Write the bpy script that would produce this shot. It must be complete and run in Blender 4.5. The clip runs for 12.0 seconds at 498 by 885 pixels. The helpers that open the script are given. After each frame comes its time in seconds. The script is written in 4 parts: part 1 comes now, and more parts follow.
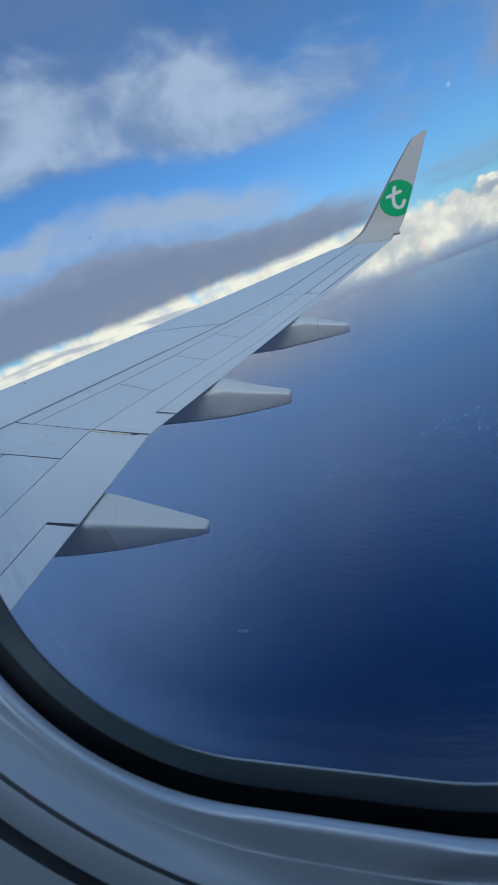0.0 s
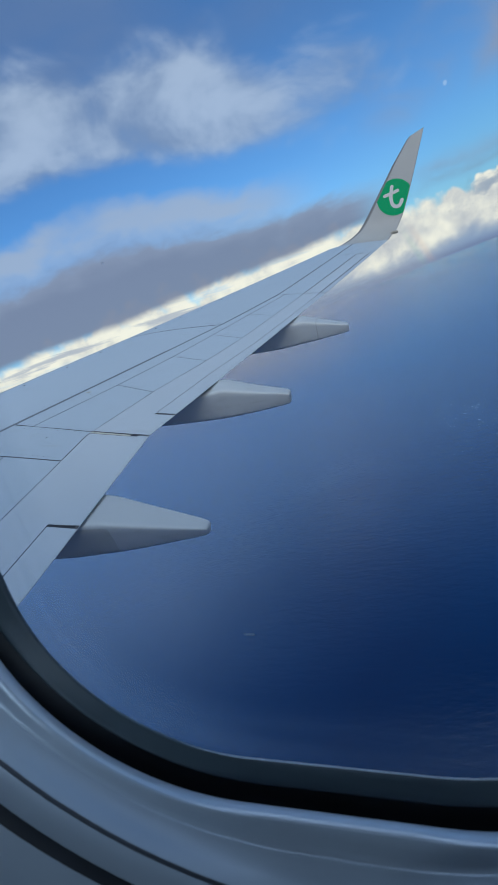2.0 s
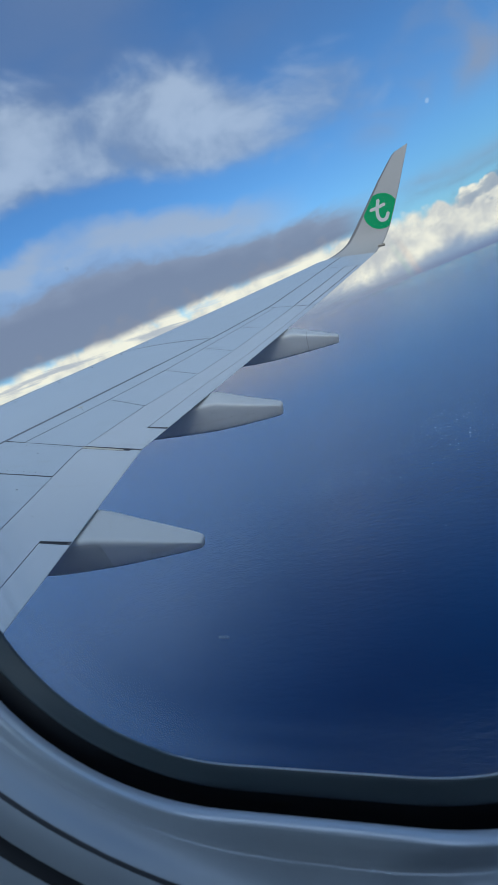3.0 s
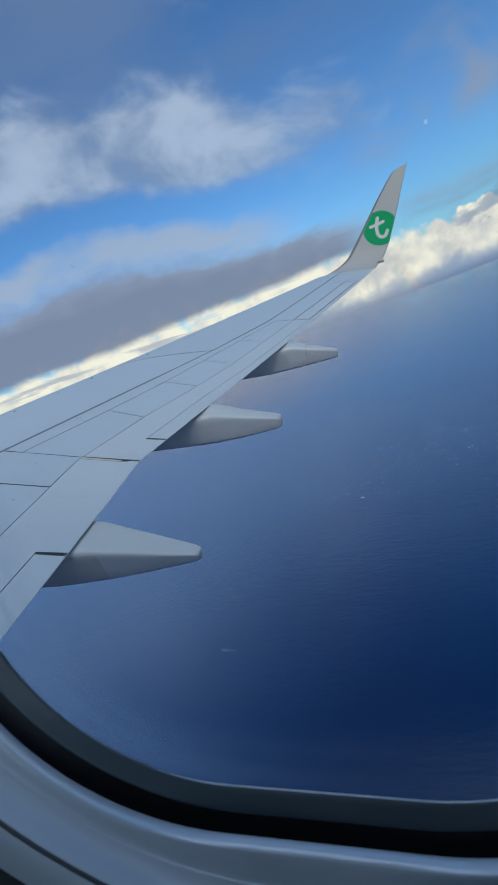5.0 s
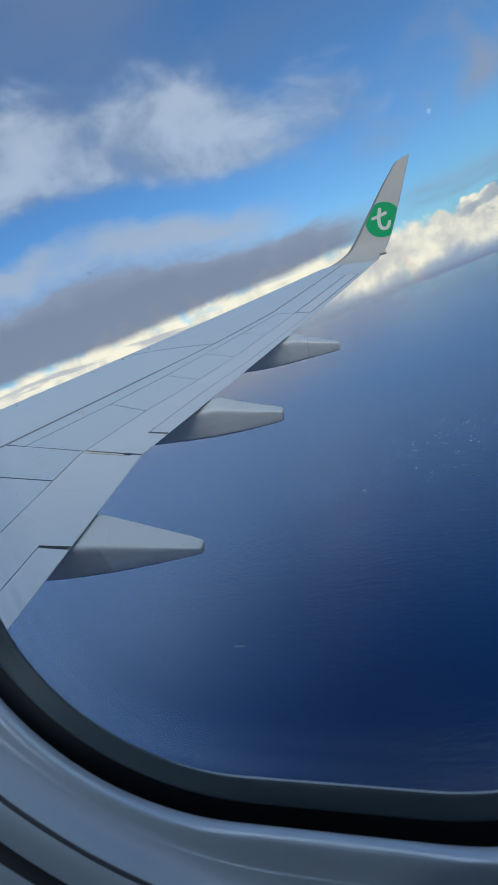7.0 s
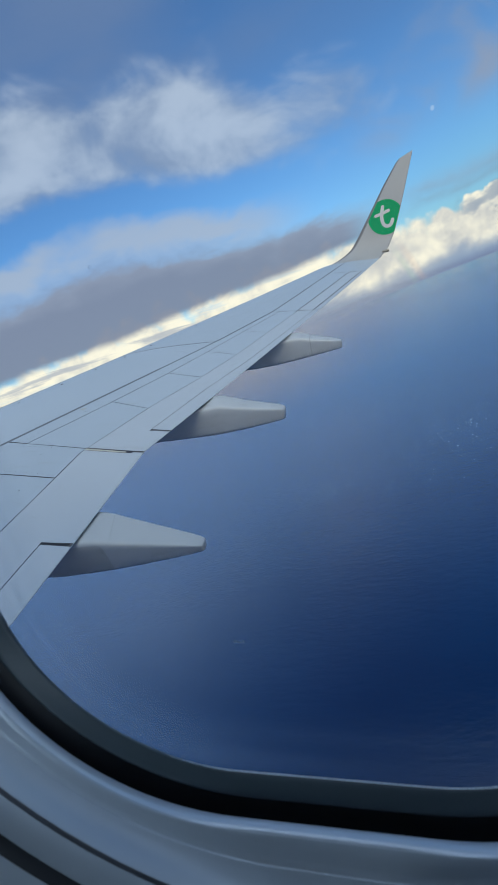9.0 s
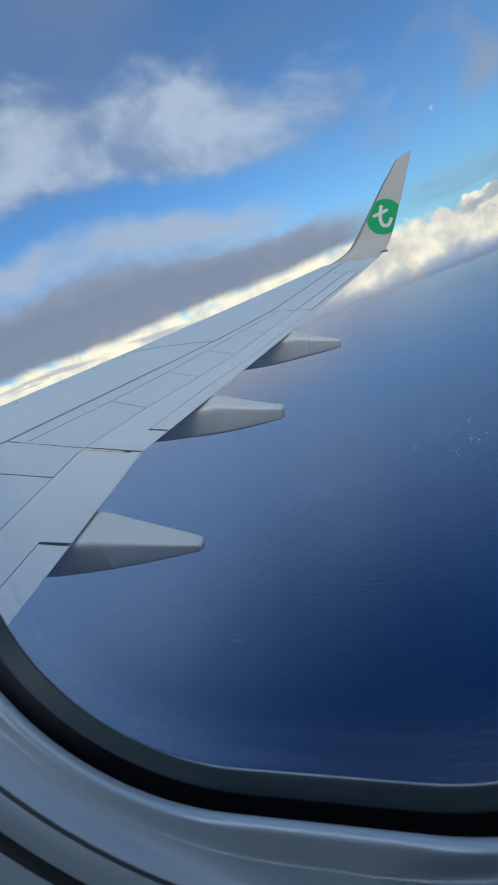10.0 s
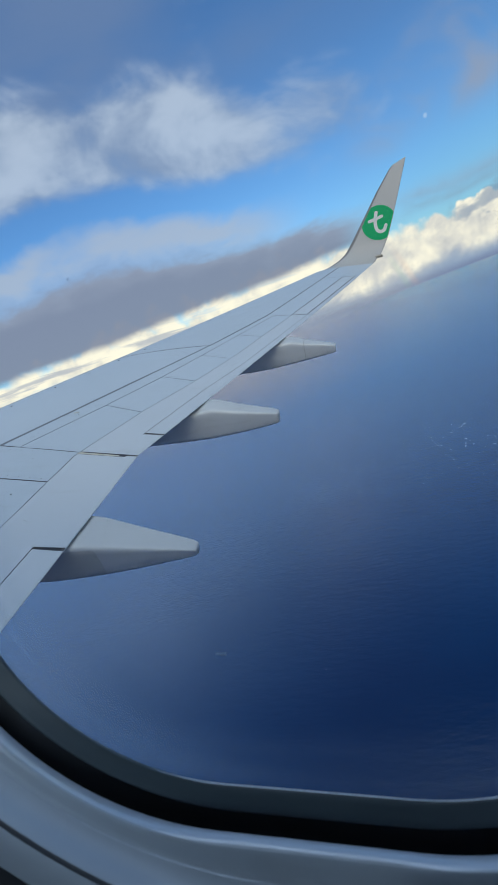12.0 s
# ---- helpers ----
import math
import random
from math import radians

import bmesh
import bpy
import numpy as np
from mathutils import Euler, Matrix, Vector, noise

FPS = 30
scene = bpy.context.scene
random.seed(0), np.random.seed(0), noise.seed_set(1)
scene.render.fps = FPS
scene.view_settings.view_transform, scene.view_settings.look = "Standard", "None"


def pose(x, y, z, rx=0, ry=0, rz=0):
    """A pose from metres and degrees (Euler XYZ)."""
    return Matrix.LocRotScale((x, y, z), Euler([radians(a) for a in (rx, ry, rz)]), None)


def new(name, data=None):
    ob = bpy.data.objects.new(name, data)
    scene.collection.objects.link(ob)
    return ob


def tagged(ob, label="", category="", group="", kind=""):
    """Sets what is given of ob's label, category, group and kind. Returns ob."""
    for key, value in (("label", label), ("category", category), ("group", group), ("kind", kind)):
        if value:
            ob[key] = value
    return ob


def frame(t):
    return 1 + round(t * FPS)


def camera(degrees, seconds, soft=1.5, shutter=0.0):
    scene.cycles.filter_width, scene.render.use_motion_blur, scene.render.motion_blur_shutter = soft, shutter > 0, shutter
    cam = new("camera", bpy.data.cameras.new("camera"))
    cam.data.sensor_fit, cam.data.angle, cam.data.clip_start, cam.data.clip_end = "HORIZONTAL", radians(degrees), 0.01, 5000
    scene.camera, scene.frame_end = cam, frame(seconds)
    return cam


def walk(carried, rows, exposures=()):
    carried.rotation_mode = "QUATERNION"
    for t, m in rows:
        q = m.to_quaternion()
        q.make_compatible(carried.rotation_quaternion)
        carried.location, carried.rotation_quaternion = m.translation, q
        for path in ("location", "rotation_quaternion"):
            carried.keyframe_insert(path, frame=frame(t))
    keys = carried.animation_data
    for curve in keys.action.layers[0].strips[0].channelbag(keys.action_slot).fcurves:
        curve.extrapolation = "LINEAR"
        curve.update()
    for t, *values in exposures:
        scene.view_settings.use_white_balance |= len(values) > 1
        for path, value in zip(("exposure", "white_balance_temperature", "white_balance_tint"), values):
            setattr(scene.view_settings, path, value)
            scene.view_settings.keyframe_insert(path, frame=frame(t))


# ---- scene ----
# ---------------------------------------------------------------- camera
cam = camera(56.02, 12.0, soft=1.15)
# a small lens focused on the wing: the window frame, close by, is a little soft
cam.data.dof.use_dof, cam.data.dof.focus_distance, cam.data.dof.aperture_fstop = True, 9.0, 42.0
PATH = [
    (0.0, pose(10.1706, 1.4558, -0.2840, 74.059, 21.838, 14.848)),
    (0.5, pose(10.1712, 1.4547, -0.2826, 74.244, 21.728, 14.823)),
    (1.0, pose(10.1710, 1.4487, -0.2785, 74.185, 21.913, 14.942)),
    (1.5, pose(10.1729, 1.4515, -0.2792, 73.902, 22.112, 14.811)),
    (2.0, pose(10.1721, 1.4516, -0.2791, 73.993, 22.305, 14.664)),
    (2.5, pose(10.1750, 1.4540, -0.2862, 74.084, 22.722, 14.229)),
    (3.0, pose(10.1781, 1.4506, -0.2841, 75.053, 23.124, 13.506)),
    (3.2, pose(10.1781, 1.4506, -0.2841, 75.474, 23.164, 13.502)),
    (4.8, pose(10.1740, 1.4530, -0.2860, 76.702, 22.409, 13.477)),
    (5.0, pose(10.1740, 1.4530, -0.2860, 76.585, 22.424, 13.488)),
    (5.5, pose(10.1765, 1.4511, -0.2832, 76.268, 22.460, 13.550)),
    (6.0, pose(10.1773, 1.4514, -0.2800, 76.088, 22.690, 13.562)),
    (6.5, pose(10.1779, 1.4499, -0.2789, 75.925, 22.672, 13.621)),
    (7.0, pose(10.1729, 1.4507, -0.2822, 75.844, 22.614, 13.670)),
    (7.5, pose(10.1735, 1.4515, -0.2836, 75.892, 22.578, 13.790)),
    (7.7, pose(10.1735, 1.4515, -0.2836, 75.912, 22.592, 13.848)),
    (9.3, pose(10.1731, 1.4505, -0.2830, 75.546, 22.506, 13.935)),
    (9.5, pose(10.1731, 1.4505, -0.2830, 75.453, 22.456, 13.872)),
    (10.0, pose(10.1750, 1.4491, -0.2821, 75.556, 22.440, 13.762)),
    (10.5, pose(10.1765, 1.4523, -0.2808, 75.919, 22.315, 13.627)),
    (11.0, pose(10.1805, 1.4530, -0.2787, 76.234, 22.293, 13.491)),
    (11.5, pose(10.1775, 1.4533, -0.2816, 76.103, 22.251, 13.370)),
    (12.0, pose(10.1769, 1.4524, -0.2825, 75.869, 22.245, 13.226)),
]
walk(cam, PATH, [(0.0, -0.01, 5900, 6), (3.0, -0.01, 5960, 6), (5.5, 0.0, 6160, 6), (7.5, 0.04, 6280, 6), (9.5, 0.11, 6360, 6), (12.0, 0.13, 6400, 6)])

# The airliner climbs nose-up over a level sea: AIR turns its own axes
# (x aft, y outboard to starboard, z up) into the world's.
AIR = Matrix(((0.97859, 0.00497, 0.20577, 0), (0.0, 0.99971, -0.02415, 0), (-0.20583, 0.02363, 0.9783, 0), (0, 0, 0, 1)))

# ---------------------------------------------------------------- sun
SUN_AZ, SUN_EL = radians(156.4), radians(34)
sun = new("sun", bpy.data.lights.new("sun", "SUN"))
sun.data.energy, sun.data.angle, sun.data.color = 0.32, radians(15), (1.0, 0.9, 0.78)
to_sun = Vector((math.sin(SUN_AZ) * math.cos(SUN_EL), math.cos(SUN_AZ) * math.cos(SUN_EL), math.sin(SUN_EL)))
sun.matrix_world = to_sun.to_track_quat("Z", "Y").to_matrix().to_4x4()

# fill lamp added at the unseen port windows, to brighten the window surround
cabin_fill = new("cabin_fill_lamp", bpy.data.lights.new("cabin_fill_lamp", "AREA"))
cabin_fill.data.shape, cabin_fill.data.size, cabin_fill.data.size_y = "RECTANGLE", 3.6, 0.42
cabin_fill.data.energy, cabin_fill.data.color = 97.0, (0.69, 0.84, 1.0)
cabin_fill.matrix_world = AIR @ Matrix.Translation((14.9, -1.54, 1.78)) @ Matrix.Rotation(radians(70), 4, "X")

# ---------------------------------------------------------------- node helpers
class Graph:
    """A short hand for wiring node trees."""

    def __init__(self, tree):
        self.tree = tree
        tree.nodes.clear()

    def node(self, kind, **props):
        n = self.tree.nodes.new(kind)
        for key, value in props.items():
            setattr(n, key, value)
        return n

    def put(self, socket, value):
        if isinstance(value, bpy.types.NodeSocket):
            self.tree.links.new(value, socket)
        elif value is not None:
            socket.default_value = value

    def math(self, op, a, b=None, c=None, clamp=False):
        n = self.node("ShaderNodeMath", operation=op, use_clamp=clamp)
        for s, v in zip(n.inputs, (a, b, c)):
            self.put(s, v)
        return n.outputs[0]

    def smooth(self, v, lo, hi, a=0.0, b=1.0):
        n = self.node("ShaderNodeMapRange", interpolation_type="SMOOTHSTEP")
        for s, x in zip(n.inputs[:5], (v, lo, hi, a, b)):
            self.put(s, x)
        return n.outputs[0]

    def xyz(self, x, y, z):
        n = self.node("ShaderNodeCombineXYZ")
        for s, v in zip(n.inputs, (x, y, z)):
            self.put(s, v)
        return n.outputs[0]

    def noise(self, vector, scale, detail=4, rough=0.55, lac=2.0, distort=0.0):
        n = self.node("ShaderNodeTexNoise")
        self.put(n.inputs["Vector"], vector)
        for key, v in (("Scale", scale), ("Detail", detail), ("Roughness", rough), ("Lacunarity", lac), ("Distortion", distort)):
            self.put(n.inputs[key], v)
        return n.outputs[0]

    def billow(self, vector, scale, detail=2.0, rough=0.5, soft=0.3):
        n = self.node("ShaderNodeTexVoronoi", voronoi_dimensions="2D", feature="SMOOTH_F1")
        self.put(n.inputs["Vector"], vector)
        for key, v in (("Scale", scale), ("Detail", detail), ("Roughness", rough), ("Smoothness", soft)):
            self.put(n.inputs[key], v)
        return self.math("SUBTRACT", 1.0, n.outputs["Distance"])

    def shift(self, vector, by):
        n = self.node("ShaderNodeVectorMath", operation="ADD")
        self.put(n.inputs[0], vector)
        self.put(n.inputs[1], by)
        return n.outputs[0]

    def mix(self, f, a, b, blend="MIX"):
        n = self.node("ShaderNodeMix", data_type="RGBA", blend_type=blend)
        self.put(n.inputs[0], f)
        for s, v in ((n.inputs[6], a), (n.inputs[7], b)):
            self.put(s, (*v, 1) if isinstance(v, tuple) and len(v) == 3 else v)
        return n.outputs[2]


# ---------------------------------------------------------------- sky and clouds
world = bpy.data.worlds.new("sky")
scene.world = world
world.use_nodes = True
g = Graph(world.node_tree)
way = g.node("ShaderNodeTexCoord").outputs["Generated"]
sep = g.node("ShaderNodeSeparateXYZ")
g.put(sep.inputs[0], way)
dx, dy, dz = sep.outputs
az = g.math("MULTIPLY", g.math("ARCTAN2", dx, dy), 57.2958)
el = g.math("MULTIPLY", g.math("ARCSINE", dz), 57.2958)
sky = g.node("ShaderNodeTexSky", sky_type="NISHITA", sun_disc=False, sun_elevation=SUN_EL, sun_rotation=SUN_AZ, air_density=1.0, dust_density=0.4, ozone_density=2.0)
blue = g.mix(1.0, sky.outputs[0], (0.054, 0.084, 0.113), "MULTIPLY")

blue = g.mix(g.math("MULTIPLY", g.math("MULTIPLY", g.smooth(az, -6.0, 14.0), g.smooth(el, 14.0, 3.0)), 0.42), blue, (0.165, 0.39, 0.56))

# cloud maps: by bearing and height over the horizon, and flattened overhead
flat = g.math("ADD", g.math("MAXIMUM", dz, 0.0), 0.10)
deck = g.xyz(g.math("DIVIDE", dx, flat), g.math("DIVIDE", dy, flat), 0.0)
ball = g.xyz(g.math("MULTIPLY", az, 0.1), g.math("MULTIPLY", el, 0.1), 0.0)
slant = g.math("MULTIPLY_ADD", az, 0.10, el)
long = g.xyz(g.math("MULTIPLY", az, 0.035), g.math("MULTIPLY", el, 0.1), 3.0)


def both(a, b):
    return g.math("MULTIPLY", a, b)


# high broken deck: a soft pale bank towards the bow, loose wisps behind it
n_high = g.noise(g.xyz(g.math("MULTIPLY", az, 0.06), g.math("MULTIPLY", slant, 0.105), 7.3), 1.0, 6, 0.5, 2.1, 0.25)
n_puff = g.noise(g.xyz(g.math("MULTIPLY", az, 0.12), g.math("MULTIPLY", slant, 0.19), 2.1), 1.0, 6, 0.54, 2.1, 0.35)
bank = both(both(g.smooth(slant, 13.3, 18.0), g.smooth(slant, 29.0, 20.5)), g.smooth(az, -2.0, -17.0))
wisp = both(both(g.smooth(slant, 12.0, 15.5), g.smooth(slant, 23.0, 17.5)), both(g.smooth(az, -22.0, -6.0), g.smooth(az, 13.0, 4.0)))
body = g.math("ADD", g.math("MULTIPLY_ADD", n_high, 0.62, g.math("MULTIPLY", n_puff, 0.38)), g.math("MULTIPLY_ADD", bank, 0.34, g.math("MULTIPLY_ADD", wisp, 0.25, g.smooth(az, 3.0, 13.0, -0.06, -0.17))))
d_high = g.smooth(body, 0.47, 0.76)
c_high = g.mix(g.smooth(g.math("MULTIPLY_ADD", n_puff, 0.6, g.math("MULTIPLY", n_high, 0.5)), 0.42, 0.68), (0.23, 0.30, 0.44), (0.46, 0.53, 0.65))
veil = both(g.smooth(slant, 18.5, 25.0), g.smooth(g.noise(long, 0.9, 4, 0.5), 0.28, 0.66))
col = g.mix(g.math("MULTIPLY", veil, g.smooth(az, 22.0, -22.0, 0.16, 0.78)), blue, (0.145, 0.215, 0.375))
col = g.mix(g.math("MULTIPLY", d_high, 0.86), col, c_high)
# a thin brownish-grey cloud astern of them
n_thin = g.noise(g.xyz(g.math("MULTIPLY", az, 0.10), g.math("MULTIPLY", el, 0.13), 5.5), 1.0, 5, 0.5, 2.1, 0.4)
thin_cloud = both(both(g.smooth(el, 9.0, 12.5), g.smooth(el, 20.5, 16.0)), g.smooth(az, 1.0, 10.0))
col = g.mix(both(thin_cloud, g.smooth(n_thin, 0.36, 0.62, 0.05, 0.78)), col, (0.30, 0.325, 0.40))

# thin bright overcast added above the view, to light upward faces
over = both(g.smooth(el, 48.0, 78.0), g.smooth(g.noise(deck, 1.3, 5), 0.30, 0.55, 0.55, 1.0))
col = g.mix(over, col, (1.32, 1.62, 2.02))

# sunlit cumulus along the horizon: heaped lumps, cream where the sun meets them, blue-grey in the folds
n_cu = g.noise(ball, 2.2, 8, 0.56, 2.2, 0.1)
n_big = g.noise(ball, 0.8, 3)
n_warp = g.node("ShaderNodeTexNoise")
for key, v in (("Vector", ball), ("Scale", 3.5), ("Detail", 4.0), ("Roughness", 0.55)):
    g.put(n_warp.inputs[key], v)
warp = g.node("ShaderNodeVectorMath", operation="MULTIPLY_ADD")
g.put(warp.inputs[0], n_warp.outputs["Color"])
g.put(warp.inputs[1], (0.16, 0.12, 0.0))
g.put(warp.inputs[2], ball)
heap = g.billow(warp.outputs[0], 3.6, 2.0, 0.5, 0.6)
heap_up = g.billow(g.shift(warp.outputs[0], (-0.03, 0.07, 0.0)), 3.6, 2.0, 0.5, 0.6)
e2 = g.math("ADD", el, g.math("ADD", g.math("MULTIPLY_ADD", heap, -2.6, 1.75), g.math("MULTIPLY_ADD", n_big, -4.0, 2.0)))
hgt = g.smooth(az, -4.0, 8.0, 5.4, 3.9)
d_cu = g.smooth(e2, g.math("ADD", hgt, g.smooth(az, 13.0, 4.0, 0.25, 0.9)), g.math("SUBTRACT", hgt, g.smooth(az, 13.0, 4.0, 0.4, 1.1)))
relief = g.math("SUBTRACT", heap, heap_up)
shade = g.smooth(g.math("ADD", g.math("MULTIPLY_ADD", relief, 0.16, g.math("MULTIPLY", n_big, 0.55)), g.math("MULTIPLY_ADD", n_cu, 1.15, g.math("MULTIPLY", el, 0.04))), 0.62, 1.12)
c_cu = g.mix(shade, (0.56, 0.55, 0.54), (1.0, 0.92, 0.74))
base = g.smooth(g.math("ADD", el, g.math("MULTIPLY_ADD", n_cu, 4.0, -2.0)), -3.2, -0.4)
c_cu = g.mix(base, (0.27, 0.35, 0.49), c_cu)
col = g.mix(d_cu, col, c_cu)
# ragged dark scraps in front of it, astern
n_scrap = g.noise(g.xyz(g.math("MULTIPLY", az, 0.20), g.math("MULTIPLY", el, 0.34), 6.1), 1.0, 6, 0.6, 2.1, 0.2)
aside = g.math("ABSOLUTE", g.math("MULTIPLY_ADD", az, -0.19, g.math("ADD", el, 0.35)))
scrap = both(g.smooth(g.math("MULTIPLY_ADD", aside, -0.16, n_scrap), 0.33, 0.47), g.smooth(az, 9.0, 13.0))
col = g.mix(g.math("MULTIPLY", scrap, 0.7), col, (0.21, 0.285, 0.40))

# grey streaks and gaps of blue low over the bow
n_wisp = g.noise(g.xyz(g.math("MULTIPLY", az, 0.05), g.math("MULTIPLY", slant, 0.40), 4.4), 2.2, 6, 0.55, 2.1, 0.3)
low_bow = both(both(g.smooth(az, 0.0, -10.0), g.smooth(el, -0.5, 1.0)), g.smooth(el, 5.5, 3.5))
col = g.mix(both(g.smooth(n_wisp, 0.52, 0.66), g.math("MULTIPLY", low_bow, 0.75)), col, (0.40, 0.43, 0.50))
col = g.mix(both(g.smooth(n_wisp, 0.44, 0.28), g.math("MULTIPLY", low_bow, 0.4)), col, (0.40, 0.62, 0.80))

# smooth grey layer cloud over the bow, a paler ragged one on top of it
n_str = g.noise(long, 1.5, 6, 0.56, 2.0, 0.4)
n_edge = g.noise(g.xyz(g.math("MULTIPLY", az, 0.09), g.math("MULTIPLY", el, 0.16), 9.0), 1.5, 8, 0.58, 2.1, 0.4)
e3 = g.math("ADD", el, g.math("ADD", g.math("MULTIPLY_ADD", n_str, 5.0, -2.5), g.math("MULTIPLY_ADD", n_edge, 4.4, -2.2)))
top = g.smooth(az, 4.0, -30.0, 6.3, 12.0)
low = g.smooth(az, 0.0, -42.0, 3.5, 4.0)
e4 = g.math("ADD", el, g.math("MULTIPLY_ADD", n_edge, 1.6, -0.8))
d_pale = both(both(g.smooth(e3, g.math("ADD", top, 4.6), g.math("ADD", top, 2.4)), g.smooth(e3, g.math("ADD", top, -1.0), g.math("ADD", top, 1.6))), g.smooth(az, -1.0, -12.0))
col = g.mix(both(d_pale, g.smooth(n_str, 0.30, 0.58, 0.25, 0.85)), col, (0.40, 0.46, 0.57))
d_str = both(both(g.smooth(e3, g.math("ADD", top, 1.2), g.math("ADD", top, -1.2)), g.smooth(e4, g.math("ADD", low, -0.45), g.math("ADD", low, 0.7))), g.math("MAXIMUM", g.smooth(az, 6.0, -1.0), both(g.smooth(az, 3.0, 9.0), g.smooth(n_str, 0.38, 0.62, 0.0, 0.62))))
c_str = g.mix(g.smooth(e3, g.math("ADD", top, -3.2), g.math("ADD", top, 1.0)), (0.215, 0.245, 0.335), (0.31, 0.345, 0.44))
col = g.mix(g.math("MULTIPLY", d_str, 0.95), col, c_str)

# hazy distance under the horizon
low_haze = g.math("MULTIPLY_ADD", n_cu, 1.6, g.math("SUBTRACT", el, 0.8))
col = g.mix(g.smooth(low_haze, -0.6, -2.9), col, g.mix(g.smooth(az, 12.0, 1.0), (0.265, 0.345, 0.475), (0.36, 0.395, 0.465)))
col = g.mix(g.smooth(el, -2.1, -3.2), col, g.mix(g.smooth(az, 10.0, 1.0), (0.19, 0.235, 0.37), (0.28, 0.305, 0.385)))

# a stump of rainbow low over the water
dot = g.node("ShaderNodeVectorMath", operation="DOT_PRODUCT")
g.put(dot.inputs[0], way)
g.put(dot.inputs[1], (math.sin(radians(-36)) * math.cos(radians(-11)), math.cos(radians(-36)) * math.cos(radians(-11)), math.sin(radians(-11))))
bow_a = g.math("MULTIPLY", g.math("ARCCOSINE", dot.outputs["Value"]), 57.2958)
part_el = both(g.smooth(el, -3.4, -2.4), g.smooth(el, 2.6, -1.2))
col = g.mix(both(both(g.smooth(bow_a, 41.7, 42.2), g.smooth(bow_a, 42.8, 42.3)), g.math("MULTIPLY", part_el, 0.16)), col, (0.85, 0.50, 0.30))
col = g.mix(both(both(g.smooth(bow_a, 41.0, 41.4), g.smooth(bow_a, 41.9, 41.5)), g.math("MULTIPLY", part_el, 0.14)), col, (0.47, 0.70, 0.42))

# unseen bright cloud added as fill light astern and, on the sun's side, to port
fill_cloud = g.smooth(g.noise(deck, 0.9, 5), 0.3, 0.6, 0.75, 1.0)
astern = both(both(g.smooth(az, 27.0, 70.0), g.smooth(el, 0.0, 14.0)), fill_cloud)
col = g.mix(astern, col, (0.28, 0.34, 0.44))
port = both(both(g.smooth(dy, -0.1, -0.5), g.smooth(el, -3.6, -1.5)), fill_cloud)
col = g.mix(port, col, g.mix(g.smooth(el, 62.0, 40.0), (0.95, 1.10, 1.35), (0.34, 0.41, 0.52)))

# bright glow added out of view round the hidden sun, as fill light
near = g.node("ShaderNodeVectorMath", operation="DOT_PRODUCT")
g.put(near.inputs[0], way)
g.put(near.inputs[1], tuple(to_sun))
col = g.mix(g.smooth(near.outputs["Value"], 0.70, 0.98), col, (1.5, 1.5, 1.5))

# half moon, pale in daylight
m_az, m_el = radians(11.0), radians(11.7)
moon = g.node("ShaderNodeVectorMath", operation="DISTANCE")
g.put(moon.inputs[0], way)
g.put(moon.inputs[1], (math.sin(m_az) * math.cos(m_el), math.cos(m_az) * math.cos(m_el), math.sin(m_el)))
disc = g.smooth(moon.outputs["Value"], 0.0042, 0.0034)
lit = g.node("ShaderNodeVectorMath", operation="DISTANCE")
g.put(lit.inputs[0], way)
m2, e3 = radians(10.82), radians(11.75)
g.put(lit.inputs[1], (math.sin(m2) * math.cos(e3), math.cos(m2) * math.cos(e3), math.sin(e3)))
half = g.smooth(lit.outputs["Value"], 0.0066, 0.0044)
col = g.mix(g.math("MULTIPLY", g.math("MULTIPLY", disc, half), 0.32), col, (0.62, 0.72, 0.85))

back = g.node("ShaderNodeBackground")
g.put(back.inputs[0], col)
g.put(back.inputs[1], 1.0)
g.put(g.node("ShaderNodeOutputWorld").inputs[0], back.outputs[0])


# ---------------------------------------------------------------- materials
def material(name):
    m = bpy.data.materials.new(name)
    m.use_nodes = True
    return m, Graph(m.node_tree)


def finish(g, base, rough, metal=0.0, bump=None, strength=0.1, dist=0.01, coat=0.0, spec=None):
    b = g.node("ShaderNodeBsdfPrincipled")
    g.put(b.inputs["Base Color"], (*base, 1) if isinstance(base, tuple) and len(base) == 3 else base)
    g.put(b.inputs["Roughness"], rough)
    g.put(b.inputs["Metallic"], metal)
    g.put(b.inputs["Coat Weight"], coat)
    if spec is not None:
        g.put(b.inputs["Specular IOR Level"], spec)
    if bump is not None:
        n = g.node("ShaderNodeBump")
        g.put(n.inputs["Strength"], strength)
        g.put(n.inputs["Distance"], dist)
        g.put(n.inputs["Height"], bump)
        g.put(b.inputs["Normal"], n.outputs[0])
    g.put(g.node("ShaderNodeOutputMaterial").inputs[0], b.outputs[0])
    return b


